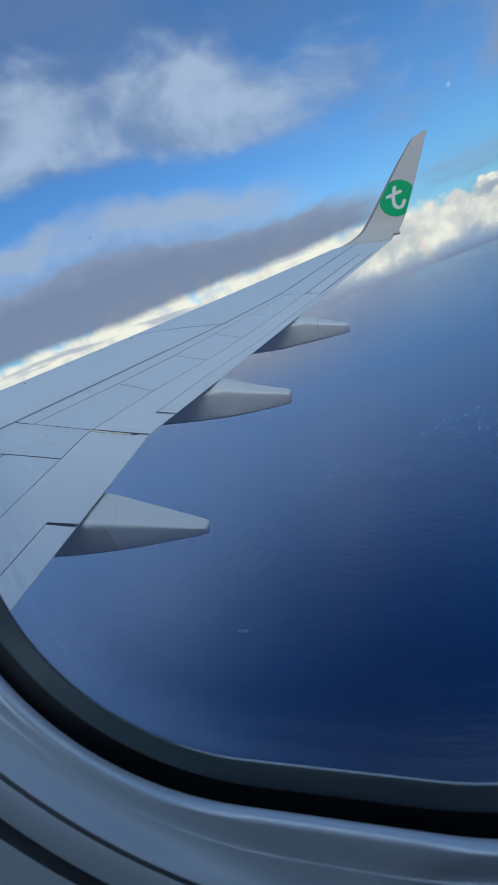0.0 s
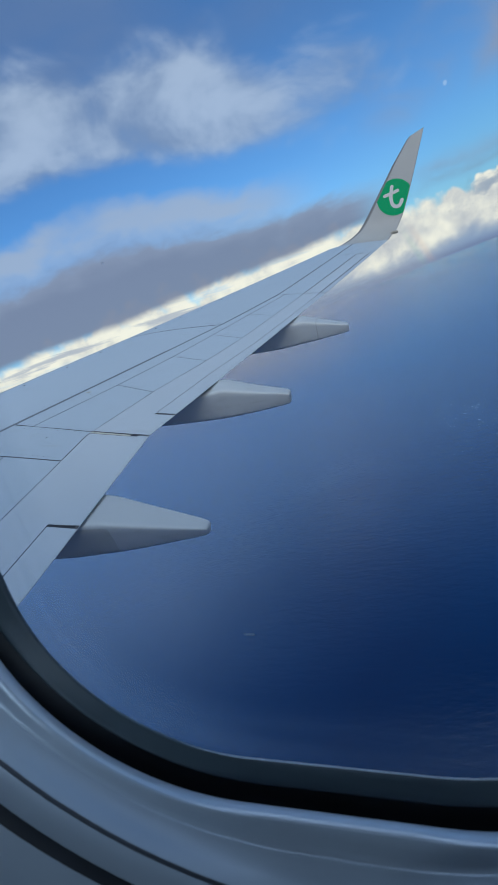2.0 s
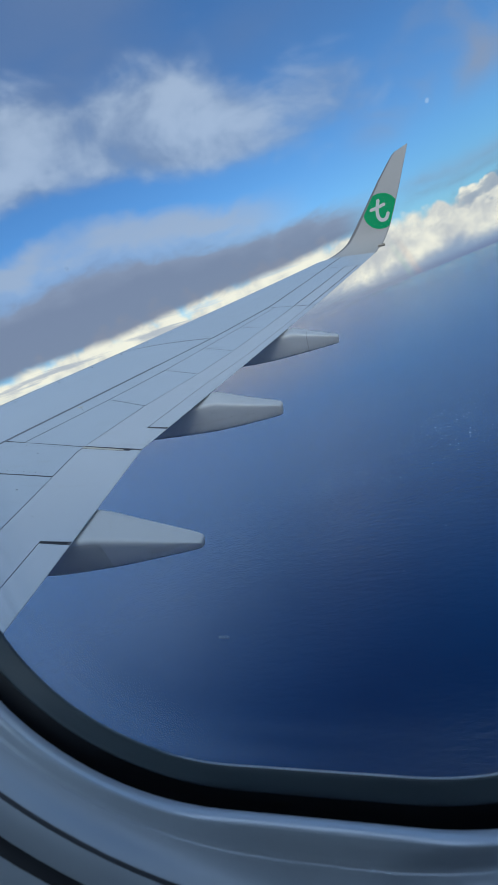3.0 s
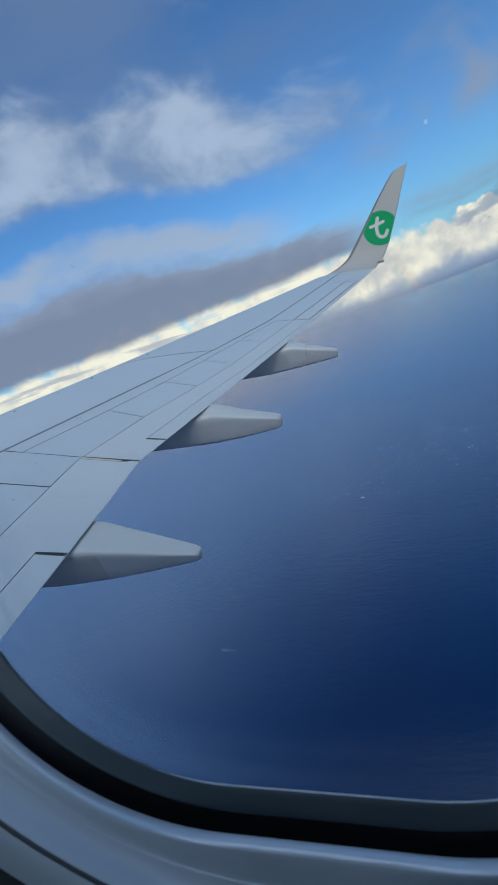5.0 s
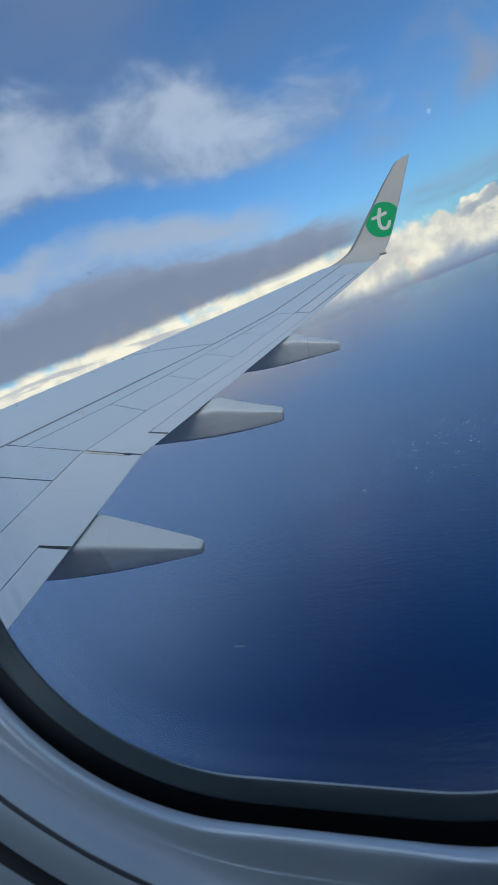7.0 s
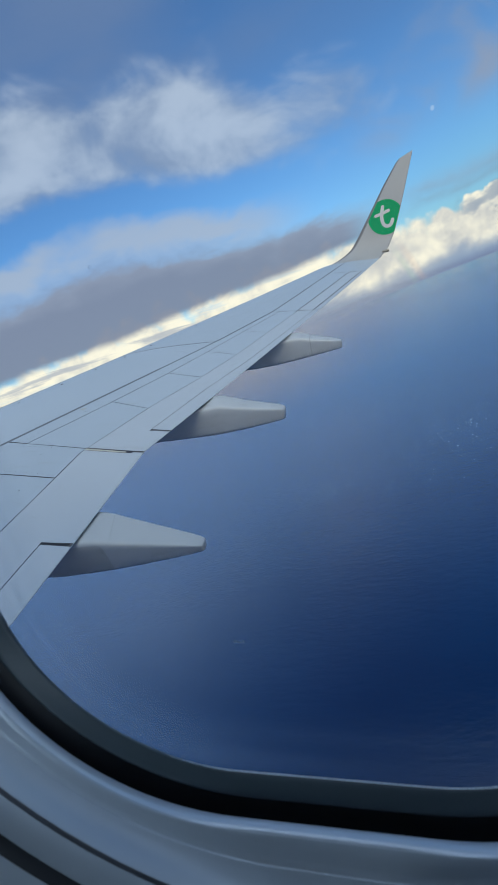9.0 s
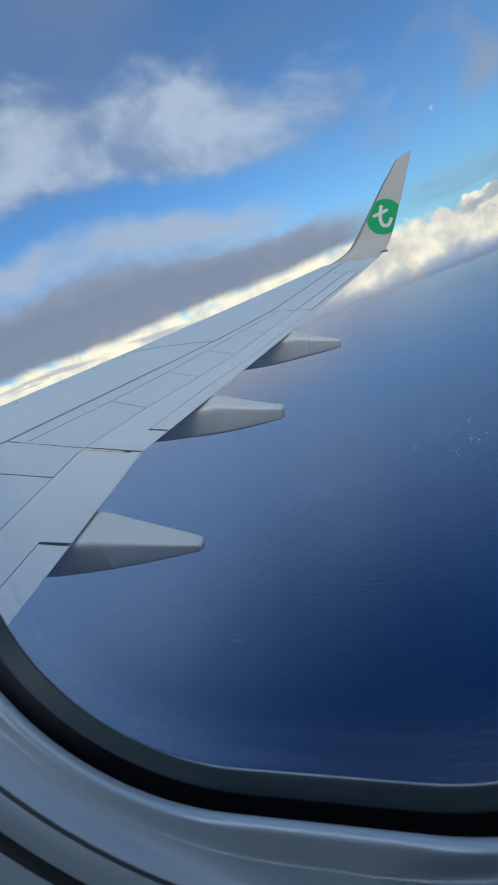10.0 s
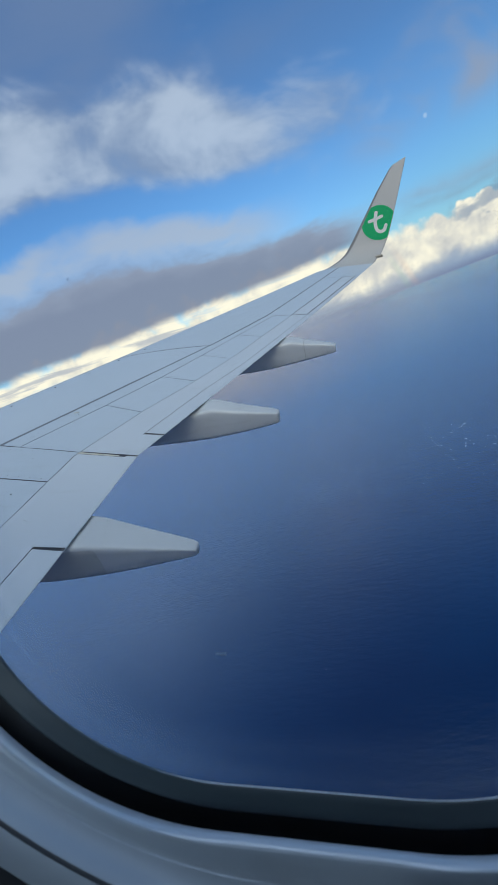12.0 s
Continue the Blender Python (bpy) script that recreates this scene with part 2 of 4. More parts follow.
def paint(name, a, b, rough=0.35, dirt=(0.30, 0.29, 0.27), amount=0.22, streak=(0.5, 5.0, 5.0), spec=None):
    """Aircraft paint: two close tones, streaks of grime along the airflow, a faint orange peel."""
    m, g = material(name)
    at = g.node("ShaderNodeTexCoord").outputs["Object"]
    mp = g.node("ShaderNodeMapping")
    g.put(mp.inputs[0], at)
    g.put(mp.inputs["Scale"], streak)
    broad = g.noise(at, 0.8, 4)
    fine = g.noise(mp.outputs[0], 3.0, 6, 0.65)
    rnd = g.node("ShaderNodeObjectInfo").outputs["Random"]
    tone = g.mix(g.math("ADD", g.math("MULTIPLY", broad, 0.7), g.math("MULTIPLY", rnd, 0.3)), a, b)
    col = g.mix(g.math("MULTIPLY", g.smooth(fine, 0.52, 0.78), amount), tone, dirt)
    specks = g.smooth(g.noise(at, 55.0, 2), 0.72, 0.80)
    col = g.mix(g.math("MULTIPLY", specks, 0.25), col, dirt)
    finish(g, col, g.math("MULTIPLY_ADD", fine, 0.25, rough - 0.1), 0.0, g.noise(at, 6.0, 3), 0.06, 0.01, 0.0, spec)
    return m


def metal(name, a, b, rough):
    m, g = material(name)
    at = g.node("ShaderNodeTexCoord").outputs["Object"]
    n = g.noise(at, 9.0, 5, 0.6)
    finish(g, g.mix(n, a, b), g.math("MULTIPLY_ADD", n, 0.2, rough - 0.1), 0.85, n, 0.08, 0.005)
    return m


def plain(name, a, b, rough, scale=30.0, bump=0.15, metallic=0.0, coat=0.0, spec=None):
    m, g = material(name)
    at = g.node("ShaderNodeTexCoord").outputs["Object"]
    n = g.noise(at, scale, 5, 0.6)
    w = g.noise(at, scale * 0.1, 3)
    finish(g, g.mix(g.math("MULTIPLY_ADD", n, 0.5, g.math("MULTIPLY", w, 0.5)), a, b), g.math("MULTIPLY_ADD", w, 0.2, rough - 0.1), metallic, g.noise(at, scale * 8, 2), bump, 0.0004, coat, spec)
    return m


WING = paint("wing_grey_paint", (0.385, 0.455, 0.52), (0.45, 0.52, 0.58), 0.42)
FLAP = paint("flap_grey_paint", (0.425, 0.48, 0.53), (0.495, 0.545, 0.59), 0.42)
FAIR = paint("fairing_grey_paint", (0.44, 0.475, 0.495), (0.50, 0.53, 0.545), 0.38, (0.27, 0.27, 0.25), 0.3, (1.2, 4.0, 4.0), 0.55)
FAIR_DARK = paint("dark_fairing_paint", (0.385, 0.405, 0.41), (0.44, 0.455, 0.455), 0.5, (0.21, 0.205, 0.19), 0.45, (1.2, 4.0, 4.0), 0.2)
WHITE = paint("winglet_white_paint", (0.325, 0.325, 0.325), (0.385, 0.385, 0.375), 0.4, (0.4, 0.39, 0.37), 0.2)
GREEN = paint("emblem_green_paint", (0.005, 0.29, 0.10), (0.008, 0.33, 0.12), 0.45, (0.015, 0.22, 0.08), 0.2, spec=0.15)
MARK = paint("emblem_white_paint", (0.50, 0.51, 0.51), (0.56, 0.57, 0.56), 0.4, (0.45, 0.45, 0.44), 0.15)
SLAT = metal("bare_leading_edge_metal", (0.68, 0.71, 0.75), (0.78, 0.81, 0.84), 0.34)
STRIP = plain("worn_edge_strip", (0.13, 0.13, 0.14), (0.20, 0.20, 0.205), 0.55, 9.0)
JOINT = plain("dark_joint", (0.095, 0.10, 0.115), (0.135, 0.14, 0.155), 0.8, 12.0)
SPAR_SEAL = plain("grey_joint_rubber", (0.12, 0.135, 0.165), (0.17, 0.185, 0.21), 0.6, 12.0)
SEALANT = plain("yellowed_sealant", (0.42, 0.41, 0.34), (0.52, 0.51, 0.45), 0.7, 14.0)
SCREW = plain("dark_screw_head", (0.07, 0.07, 0.07), (0.12, 0.12, 0.12), 0.5, 80.0, 0.1, 0.6)
TRIM = plain("grey_moulded_plastic", (0.445, 0.50, 0.565), (0.505, 0.56, 0.625), 0.40, 25.0, 0.06, 0.28, 0.0, 0.7)
LIP = plain("lip_highlight", (0.62, 0.67, 0.74), (0.69, 0.74, 0.80), 0.38, 25.0, 0.03, 0.36, 0.0, 0.7)
LINING = plain("cabin_lining", (0.74, 0.77, 0.80), (0.79, 0.82, 0.85), 0.5, 20.0, 0.2)
RUBBER = plain("dark_green_grey_rubber", (0.042, 0.062, 0.076), (0.068, 0.090, 0.102), 0.5, 40.0, 0.3)
BLACK = plain("gap_shade_black", (0.011, 0.014, 0.020), (0.018, 0.021, 0.029), 0.6, 40.0)
GROOVE_DARK = plain("groove_shade_plastic", (0.09, 0.10, 0.125), (0.12, 0.13, 0.155), 0.5, 40.0)
CARPET = plain("dark_carpet", (0.06, 0.075, 0.11), (0.10, 0.115, 0.15), 0.95, 120.0, 0.5)
SKIN = paint("fuselage_white_paint", (0.70, 0.71, 0.72), (0.76, 0.77, 0.77), 0.35, (0.5, 0.5, 0.48), 0.2)
CLEARLENS = plain("lamp_lens", (0.30, 0.27, 0.22), (0.4, 0.37, 0.3), 0.25, 60.0)

# clear acrylic; pale reflections painted as a film that thickens towards its rounded edge
m, g = material("window_pane_acrylic")
at = g.node("ShaderNodeTexCoord").outputs["Object"]
sep = g.node("ShaderNodeSeparateXYZ")
g.put(sep.inputs[0], at)
qx = g.math("SUBTRACT", g.math("ABSOLUTE", g.math("SUBTRACT", sep.outputs[0], 9.9857)), 0.0307)
qz = g.math("SUBTRACT", g.math("ABSOLUTE", g.math("SUBTRACT", sep.outputs[2], 1.812)), 0.1135)
rx, rz = g.math("MAXIMUM", qx, 0.0), g.math("MAXIMUM", qz, 0.0)
edge = g.math("SUBTRACT", g.math("SQRT", g.math("ADD", g.math("MULTIPLY", rx, rx), g.math("MULTIPLY", rz, rz))), 0.0735)
edge = g.math("ADD", edge, g.math("MINIMUM", g.math("MAXIMUM", qx, qz), 0.0))
band_a = g.smooth(edge, -0.030, -0.006)
band_b = g.smooth(g.noise(g.xyz(g.math("MULTIPLY", edge, 190.0), g.math("MULTIPLY", sep.outputs[0], 9.0), g.math("MULTIPLY", sep.outputs[2], 9.0)), 1.0, 3, 0.5), 0.38, 0.64, 0.55, 1.0)
worn = g.smooth(g.noise(at, 14.0, 3, 0.5), 0.30, 0.65, 0.6, 1.0)
bow_half = g.smooth(sep.outputs[0], 10.00, 9.905, 0.30, 1.0)
film = g.math("MULTIPLY", g.math("MULTIPLY", g.math("MULTIPLY", band_a, band_b), g.math("MULTIPLY", worn, bow_half)), 0.29)
clear, gloss = g.node("ShaderNodeBsdfTransparent"), g.node("ShaderNodeBsdfGlossy")
edge_veil = g.node("ShaderNodeBsdfTranslucent")
g.put(edge_veil.inputs[0], (0.60, 0.76, 0.93, 1))
g.put(clear.inputs[0], (0.965, 0.975, 0.98, 1))
g.put(gloss.inputs["Roughness"], 0.0)
fres, mixer, filmed = g.node("ShaderNodeFresnel"), g.node("ShaderNodeMixShader"), g.node("ShaderNodeMixShader")
g.put(fres.inputs[0], 1.12)
g.put(filmed.inputs[0], film)
g.put(filmed.inputs[1], clear.outputs[0])
g.put(filmed.inputs[2], edge_veil.outputs[0])
g.put(mixer.inputs[0], fres.outputs[0])
g.put(mixer.inputs[1], filmed.outputs[0])
g.put(mixer.inputs[2], gloss.outputs[0])
g.put(g.node("ShaderNodeOutputMaterial").inputs[0], mixer.outputs[0])
PANE = m
m, g = material("window_pane_body")
clear = g.node("ShaderNodeBsdfTransparent")
g.put(clear.inputs[0], (0.99, 0.995, 1.0, 1))
g.put(g.node("ShaderNodeOutputMaterial").inputs[0], clear.outputs[0])
PANE_BODY = m

m, g = material("pale_smear")
clear, thin, mixer = g.node("ShaderNodeBsdfTransparent"), g.node("ShaderNodeBsdfTranslucent"), g.node("ShaderNodeMixShader")
g.put(thin.inputs[0], (0.80, 0.90, 0.96, 1))
g.put(mixer.inputs[0], 0.3)
g.put(mixer.inputs[1], clear.outputs[0])
g.put(mixer.inputs[2], thin.outputs[0])
g.put(g.node("ShaderNodeOutputMaterial").inputs[0], mixer.outputs[0])
SMEAR = m

m, g = material("sea_water")
at = g.node("ShaderNodeTexCoord").outputs["Object"]
mp = g.node("ShaderNodeMapping")
g.put(mp.inputs[0], at)
g.put(mp.inputs["Rotation"], (0, 0, radians(44)))
g.put(mp.inputs["Scale"], (0.38, 1.0, 1.0))
swell = g.noise(mp.outputs[0], 0.075, 3, 0.55)
chop = g.noise(mp.outputs[0], 0.22, 3, 0.55)
wind = g.noise(at, 0.004, 4, 0.55)
gust = g.node("ShaderNodeVectorMath", operation="DISTANCE")
g.put(gust.inputs[0], at)
g.put(gust.inputs[1], (0.0, 700.0, 0.0))
windy = g.math("MULTIPLY", g.smooth(gust.outputs["Value"], 620.0, 120.0, 0.33, 1.0), g.smooth(wind, 0.3, 0.6, 0.7, 1.0))
height = g.math("MULTIPLY", windy, g.math("ADD", g.math("MULTIPLY", swell, 2.6), g.math("MULTIPLY", chop, 2.4)))
deep = g.mix(g.smooth(wind, 0.35, 0.65), (0.0008, 0.025, 0.102), (0.0012, 0.033, 0.120))
finish(g, deep, g.math("MULTIPLY_ADD", wind, 0.08, 0.09), 0.0, height, 0.30, 1.0, 0.0, 0.5)
SEA = m
FOAM = plain("sea_foam", (0.52, 0.56, 0.60), (0.68, 0.71, 0.74), 0.9, 2.0)


# ---------------------------------------------------------------- mesh helpers
def mesh_of(name, verts, faces, mat, flat=()):
    me = bpy.data.meshes.new(name)
    me.from_pydata(verts, [], faces)
    me.materials.append(mat)
    sharp = set(flat)
    for p in me.polygons:
        p.use_smooth = p.index not in sharp
    me.update()
    return me


def child(name, me, parent, label=""):
    ob = new(name, me)
    ob.parent = parent
    return tagged(ob, label)


def part(name, bm, mat, parent, label="", smooth=True):
    me = bpy.data.meshes.new(name)
    bmesh.ops.recalc_face_normals(bm, faces=bm.faces)
    bm.to_mesh(me)
    bm.free()
    me.materials.append(mat)
    for p in me.polygons:
        p.use_smooth = smooth
    return child(name, me, parent, label)


def empty(name, m=AIR):
    ob = new(name)
    ob.empty_display_size = 0.2
    ob.matrix_world = m
    return ob


def loft(rings, closed=True, caps=True):
    """Verts and faces through rings of equal count."""
    n, verts, faces = len(rings[0]), [p for r in rings for p in r], []
    for i in range(len(rings) - 1):
        for j in range(n if closed else n - 1):
            k = (j + 1) % n
            faces.append((i * n + j, i * n + k, (i + 1) * n + k, (i + 1) * n + j))
    if caps:
        faces += [tuple(range(n))[::-1], tuple(range((len(rings) - 1) * n, len(rings) * n))]
    return verts, faces


def box_bm(size, m=Matrix.Identity(4), bevel=0.0):
    bm = bmesh.new()
    bmesh.ops.create_cube(bm, size=1.0, matrix=m @ Matrix.Diagonal((*size, 1)))
    if bevel:
        bmesh.ops.bevel(bm, geom=list(bm.edges), offset=bevel, segments=2, profile=0.6, affect="EDGES")
    return bm


# ---------------------------------------------------------------- sea
SEA_Z = -265.0
rings, R_OUT = [], 4900.0
radii = [0.0, 250.0, R_OUT]
verts, faces, N = [(0, 0, 0)], [], 96
for r in radii[1:]:
    verts += [(r * math.cos(2 * math.pi * j / N), r * math.sin(2 * math.pi * j / N), 0) for j in range(N)]
faces += [(0, 1 + j, 1 + (j + 1) % N) for j in range(N)]
for i in range(len(radii) - 2):
    a = 1 + i * N
    faces += [(a + j, a + N + j, a + N + (j + 1) % N, a + (j + 1) % N) for j in range(N)]
sea = new("water", mesh_of("water", verts, faces, SEA))
sea.location.z = SEA_Z
tagged(sea, "deep blue open sea with small wind waves", "sea", kind="structure")

# low haze painted on a wide curtain: thin near water, thicker towards the horizon
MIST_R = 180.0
m, g = material("haze_shells")
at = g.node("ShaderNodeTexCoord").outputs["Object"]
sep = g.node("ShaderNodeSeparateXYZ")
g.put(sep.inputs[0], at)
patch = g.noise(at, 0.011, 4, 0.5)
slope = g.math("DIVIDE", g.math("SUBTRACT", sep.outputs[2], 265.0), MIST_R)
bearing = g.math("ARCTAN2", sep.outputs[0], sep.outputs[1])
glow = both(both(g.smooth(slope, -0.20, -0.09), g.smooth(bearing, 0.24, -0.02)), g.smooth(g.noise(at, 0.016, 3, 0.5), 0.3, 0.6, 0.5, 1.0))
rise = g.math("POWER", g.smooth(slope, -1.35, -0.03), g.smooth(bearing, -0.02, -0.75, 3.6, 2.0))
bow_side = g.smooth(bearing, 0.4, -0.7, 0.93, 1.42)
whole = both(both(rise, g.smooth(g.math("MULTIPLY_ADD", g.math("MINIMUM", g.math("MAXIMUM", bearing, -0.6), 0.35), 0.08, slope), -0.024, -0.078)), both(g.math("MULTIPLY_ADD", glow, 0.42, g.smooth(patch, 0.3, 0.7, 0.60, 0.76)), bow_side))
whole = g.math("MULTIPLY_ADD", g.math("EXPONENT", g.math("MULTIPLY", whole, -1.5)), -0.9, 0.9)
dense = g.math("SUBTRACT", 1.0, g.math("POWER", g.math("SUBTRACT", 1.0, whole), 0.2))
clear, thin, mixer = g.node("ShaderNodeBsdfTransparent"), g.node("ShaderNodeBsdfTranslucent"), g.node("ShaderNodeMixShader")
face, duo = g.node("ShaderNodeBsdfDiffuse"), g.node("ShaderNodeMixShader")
# haze colour by bearing and height, its lit look put into the tint
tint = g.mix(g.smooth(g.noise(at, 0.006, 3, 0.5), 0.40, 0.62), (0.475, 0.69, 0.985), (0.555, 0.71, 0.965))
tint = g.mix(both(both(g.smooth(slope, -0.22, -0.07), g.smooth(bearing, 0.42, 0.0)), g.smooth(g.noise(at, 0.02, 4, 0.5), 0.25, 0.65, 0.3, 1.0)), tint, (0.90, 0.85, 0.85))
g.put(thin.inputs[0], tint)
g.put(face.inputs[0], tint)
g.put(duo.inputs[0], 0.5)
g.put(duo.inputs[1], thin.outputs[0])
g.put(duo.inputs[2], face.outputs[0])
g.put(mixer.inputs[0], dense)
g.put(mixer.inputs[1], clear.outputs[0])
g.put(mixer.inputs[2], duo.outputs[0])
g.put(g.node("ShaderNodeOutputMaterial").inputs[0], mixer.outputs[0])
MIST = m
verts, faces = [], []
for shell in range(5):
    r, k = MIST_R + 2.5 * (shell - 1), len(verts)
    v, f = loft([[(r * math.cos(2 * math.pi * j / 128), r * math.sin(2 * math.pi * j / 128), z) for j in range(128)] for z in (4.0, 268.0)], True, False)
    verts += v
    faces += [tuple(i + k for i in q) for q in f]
mist = new("haze_shells", mesh_of("haze_shells", verts, faces, MIST))
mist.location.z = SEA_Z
tagged(mist, "thin pale haze painted on shells low over the blue sea", "mist", kind="stuff")

# whitecaps: small broken crests, thickest in one windy patch
rng = random.Random(4)
verts, faces = [], []
for cx, cy, sx, sy, count in ((-165, 590, 18, 46, 30), (-125, 640, 22, 26, 36), (-75, 670, 32, 44, 50), (-20, 690, 38, 60, 80), (35, 680, 40, 70, 60), (60, 740, 36, 40, 30), (95, 620, 30, 50, 24), (-130, 450, 22, 30, 10), (-105, 385, 40, 30, 8), (-30, 460, 120, 120, 10), (100, 380, 200, 150, 6)):
    for _ in range(count):
        x, y = rng.gauss(cx, sx), rng.gauss(cy, sy)
        a, b, t = rng.uniform(0.7, 2.6) * rng.choice((0.35, 0.5, 1.0)), rng.uniform(0.25, 0.6), rng.gauss(-0.5, 0.3)
        near = min(1.0, math.hypot(x, y) / 720) ** 1.3
        a, b = a * near, b * near
        k, n = len(verts), 7
        ring = []
        for q in range(n):
            w = 2 * math.pi * q / n
            u, v = a * math.cos(w) * rng.uniform(0.7, 1.2), b * math.sin(w) * rng.uniform(0.6, 1.3)
            ring.append((x + u * math.cos(t) - v * math.sin(t), y + u * math.sin(t) + v * math.cos(t), 0.05))
        verts += ring + [(x, y, 0.45 * near)]
        faces += [(k + q, k + (q + 1) % n, k + n) for q in range(n)]
caps = new("whitecaps", mesh_of("whitecaps", verts, faces, FOAM))
caps.location.z = SEA_Z
tagged(caps, "small white foam crests on the blue sea", "whitecaps", kind="stuff")

# ---------------------------------------------------------------- wing shape
KINK, TIP = 5.79, 16.62


def x_le(y):
    return 0.53 * y


def x_te(y):
    return 7.5570 + 0.275 * (y - KINK) if y > KINK else 7.5570 - 0.0204 * (y - KINK)


def z_ref(y):
    return 0.105 * (y - 1.9) + 0.28 * ((y - 1.9) / 15.3) ** 2


def bulge(s):
    return 0.1178 * math.sqrt(max(s, 0)) * max(1 - s, 0) ** 1.15


def slim(y):
    return 1.0 if y < 6 else 1 - 0.012 * (y - 6)


def upper(y, s):
    c = x_te(y) - x_le(y)
    return Vector((x_le(y) + s * c, y, z_ref(y) - 0.02 * c * s + c * bulge(s) * slim(y)))


def lower(y, s):
    c = x_te(y) - x_le(y)
    return Vector((x_le(y) + s * c, y, z_ref(y) - 0.02 * c * s - 0.75 * c * bulge(s) * slim(y) - 0.0045 - 0.0181 * (1 - s)))


def by_te(y, d):
    """A point of the upper skin d metres ahead of the trailing edge."""
    return upper(y, 1 - d / (x_te(y) - x_le(y)))


def line(*knots):
    """A run of (y, metres ahead of the trailing edge), straight between the knots."""
    ys, ds = zip(*knots)

    def at(y):
        i = max(0, min(len(ys) - 2, sum(1 for k in ys if k <= y) - 1))
        return ds[i] + (ds[i + 1] - ds[i]) * (y - ys[i]) / (ys[i + 1] - ys[i])

    return at


def front(share):
    return lambda y: (1 - share) * (x_te(y) - x_le(y))


TE_LINE = line((0, 0.0), (20, 0.0))
SPAR = line((1.6, 2.88), (5.9, 2.03), (9.7, 1.28), (11.6, 1.02), (16.62, 0.98))
SPOIL = line((1.6, 1.55), (5.34, 1.50), (6.02, 1.68), (7.18, 1.43), (8.2, 1.25), (9.16, 1.14), (11.6, 0.86))
HINGE = line((1.6, 0.77), (5.88, 0.76), (6.92, 0.72), (7.93, 0.58), (8.9, 0.50), (11.6, 0.46))
AFT = line((1.6, 0.30), (4.3, 0.29), (5.8, 0.28), (6.39, 0.27), (7.48, 0.25), (8.67, 0.16), (11.6, 0.12))
AIL = line((11.3, 0.48), (15.2, 0.44))
TAB = line((11.3, 0.13), (15.2, 0.10))
SLAT_LINE = front(0.07)

wing = empty("aircraft_wing")
tagged(wing, "light grey painted airliner wing with upswept winglet", "aircraft wing")


def plate(name, fore, aft, y0, y1, mat, label="", gap=0.006, thick=0.010, lift=0.0, ends=(1, 1)):
    """A skin panel between two spanwise lines; y0 and y1 are (fore, aft) pairs for its slanted ends."""
    (a0, b0), (a1, b1) = y0, y1
    nv = max(2, int((a1 - a0) / (0.08 if a0 < KINK < a1 and a1 - a0 < 3 else 0.3)) + 1)
    nw = 14 if fore((a0 + a1) / 2) > 2.2 else 5
    top = []
    for i in range(nv + 1):
        for j in range(nw + 1):
            v, w = i / nv, j / nw
            y = (a0 + (a1 - a0) * v) * (1 - w) + (b0 + (b1 - b0) * v) * w
            y += gap * 0.5 * (ends[0] * (1 - v) - ends[1] * v)
            df, da = fore(y) - gap * 0.5, aft(y) + (gap * 0.5 if aft is not TE_LINE else 0.0)
            p = by_te(y, df + (da - df) * w)
            top.append(p + Vector((0, 0, lift)))
    W = nw + 1
    verts = list(top)
    faces = [(i * W + j, i * W + j + 1, (i + 1) * W + j + 1, (i + 1) * W + j) for i in range(nv) for j in range(nw)]
    rim = [j for j in range(W)] + [i * W + nw for i in range(1, nv + 1)] + [nv * W + j for j in range(nw - 1, -1, -1)] + [i * W for i in range(nv - 1, 0, -1)]
    k = len(verts)
    verts += [top[i] for i in rim] + [top[i] - Vector((0, 0, 0.0033 if aft is TE_LINE and i % W == nw else thick)) for i in rim]
    n = len(rim)
    first = len(faces)
    faces += [(k + i, k + n + i, k + n + (i + 1) % n, k + (i + 1) % n) for i in range(n)]
    me = mesh_of(name, [tuple(v) for v in verts], faces, mat, range(first, len(faces)))
    me.materials.append(JOINT)
    for p in me.polygons[first:]:
        p.material_index = 0 if aft is TE_LINE and nw <= p.index - first < nw + nv else 1
    return child(name, me, wing, label)


# inner body of the wing, dark between the skin panels
STATIONS = [1.6 + 0.41 * i for i in range(10)] + [KINK] + [6.1 + 0.4 * i for i in range(26)] + [TIP]
SS = [0.0, 0.008, 0.02, 0.045, 0.08, 0.14, 0.22, 0.32, 0.44, 0.56, 0.68, 0.8, 0.9, 0.96, 1.0]
rings = []
for y in STATIONS:
    up = [upper(y, s) - Vector((0, 0, 0.0036 if s > 0.97 else 0.0105 if s > 0.06 else 0.003)) for s in SS]
    lo = [lower(y, s) for s in SS]
    rings.append([tuple(p) for p in up] + [tuple(p) for p in reversed(lo)])
child("wing_body", mesh_of("wing_body", *loft(rings), JOINT), wing, "dark gaps between the skin panels")

# lower skin
rings = []
for y in STATIONS:
    rings.append([tuple(lower(y, s) - Vector((0, 0, 0.003 if s < 0.97 else 0.001))) for s in SS] + [tuple(lower(y, 1) + Vector((0.005, 0, 0.0010))), tuple(upper(y, 1) + Vector((0.0006, 0, -0.0012)))])
child("lower_skin", mesh_of("lower_skin", *loft(rings, False, False), WING), wing, "grey underside skin")

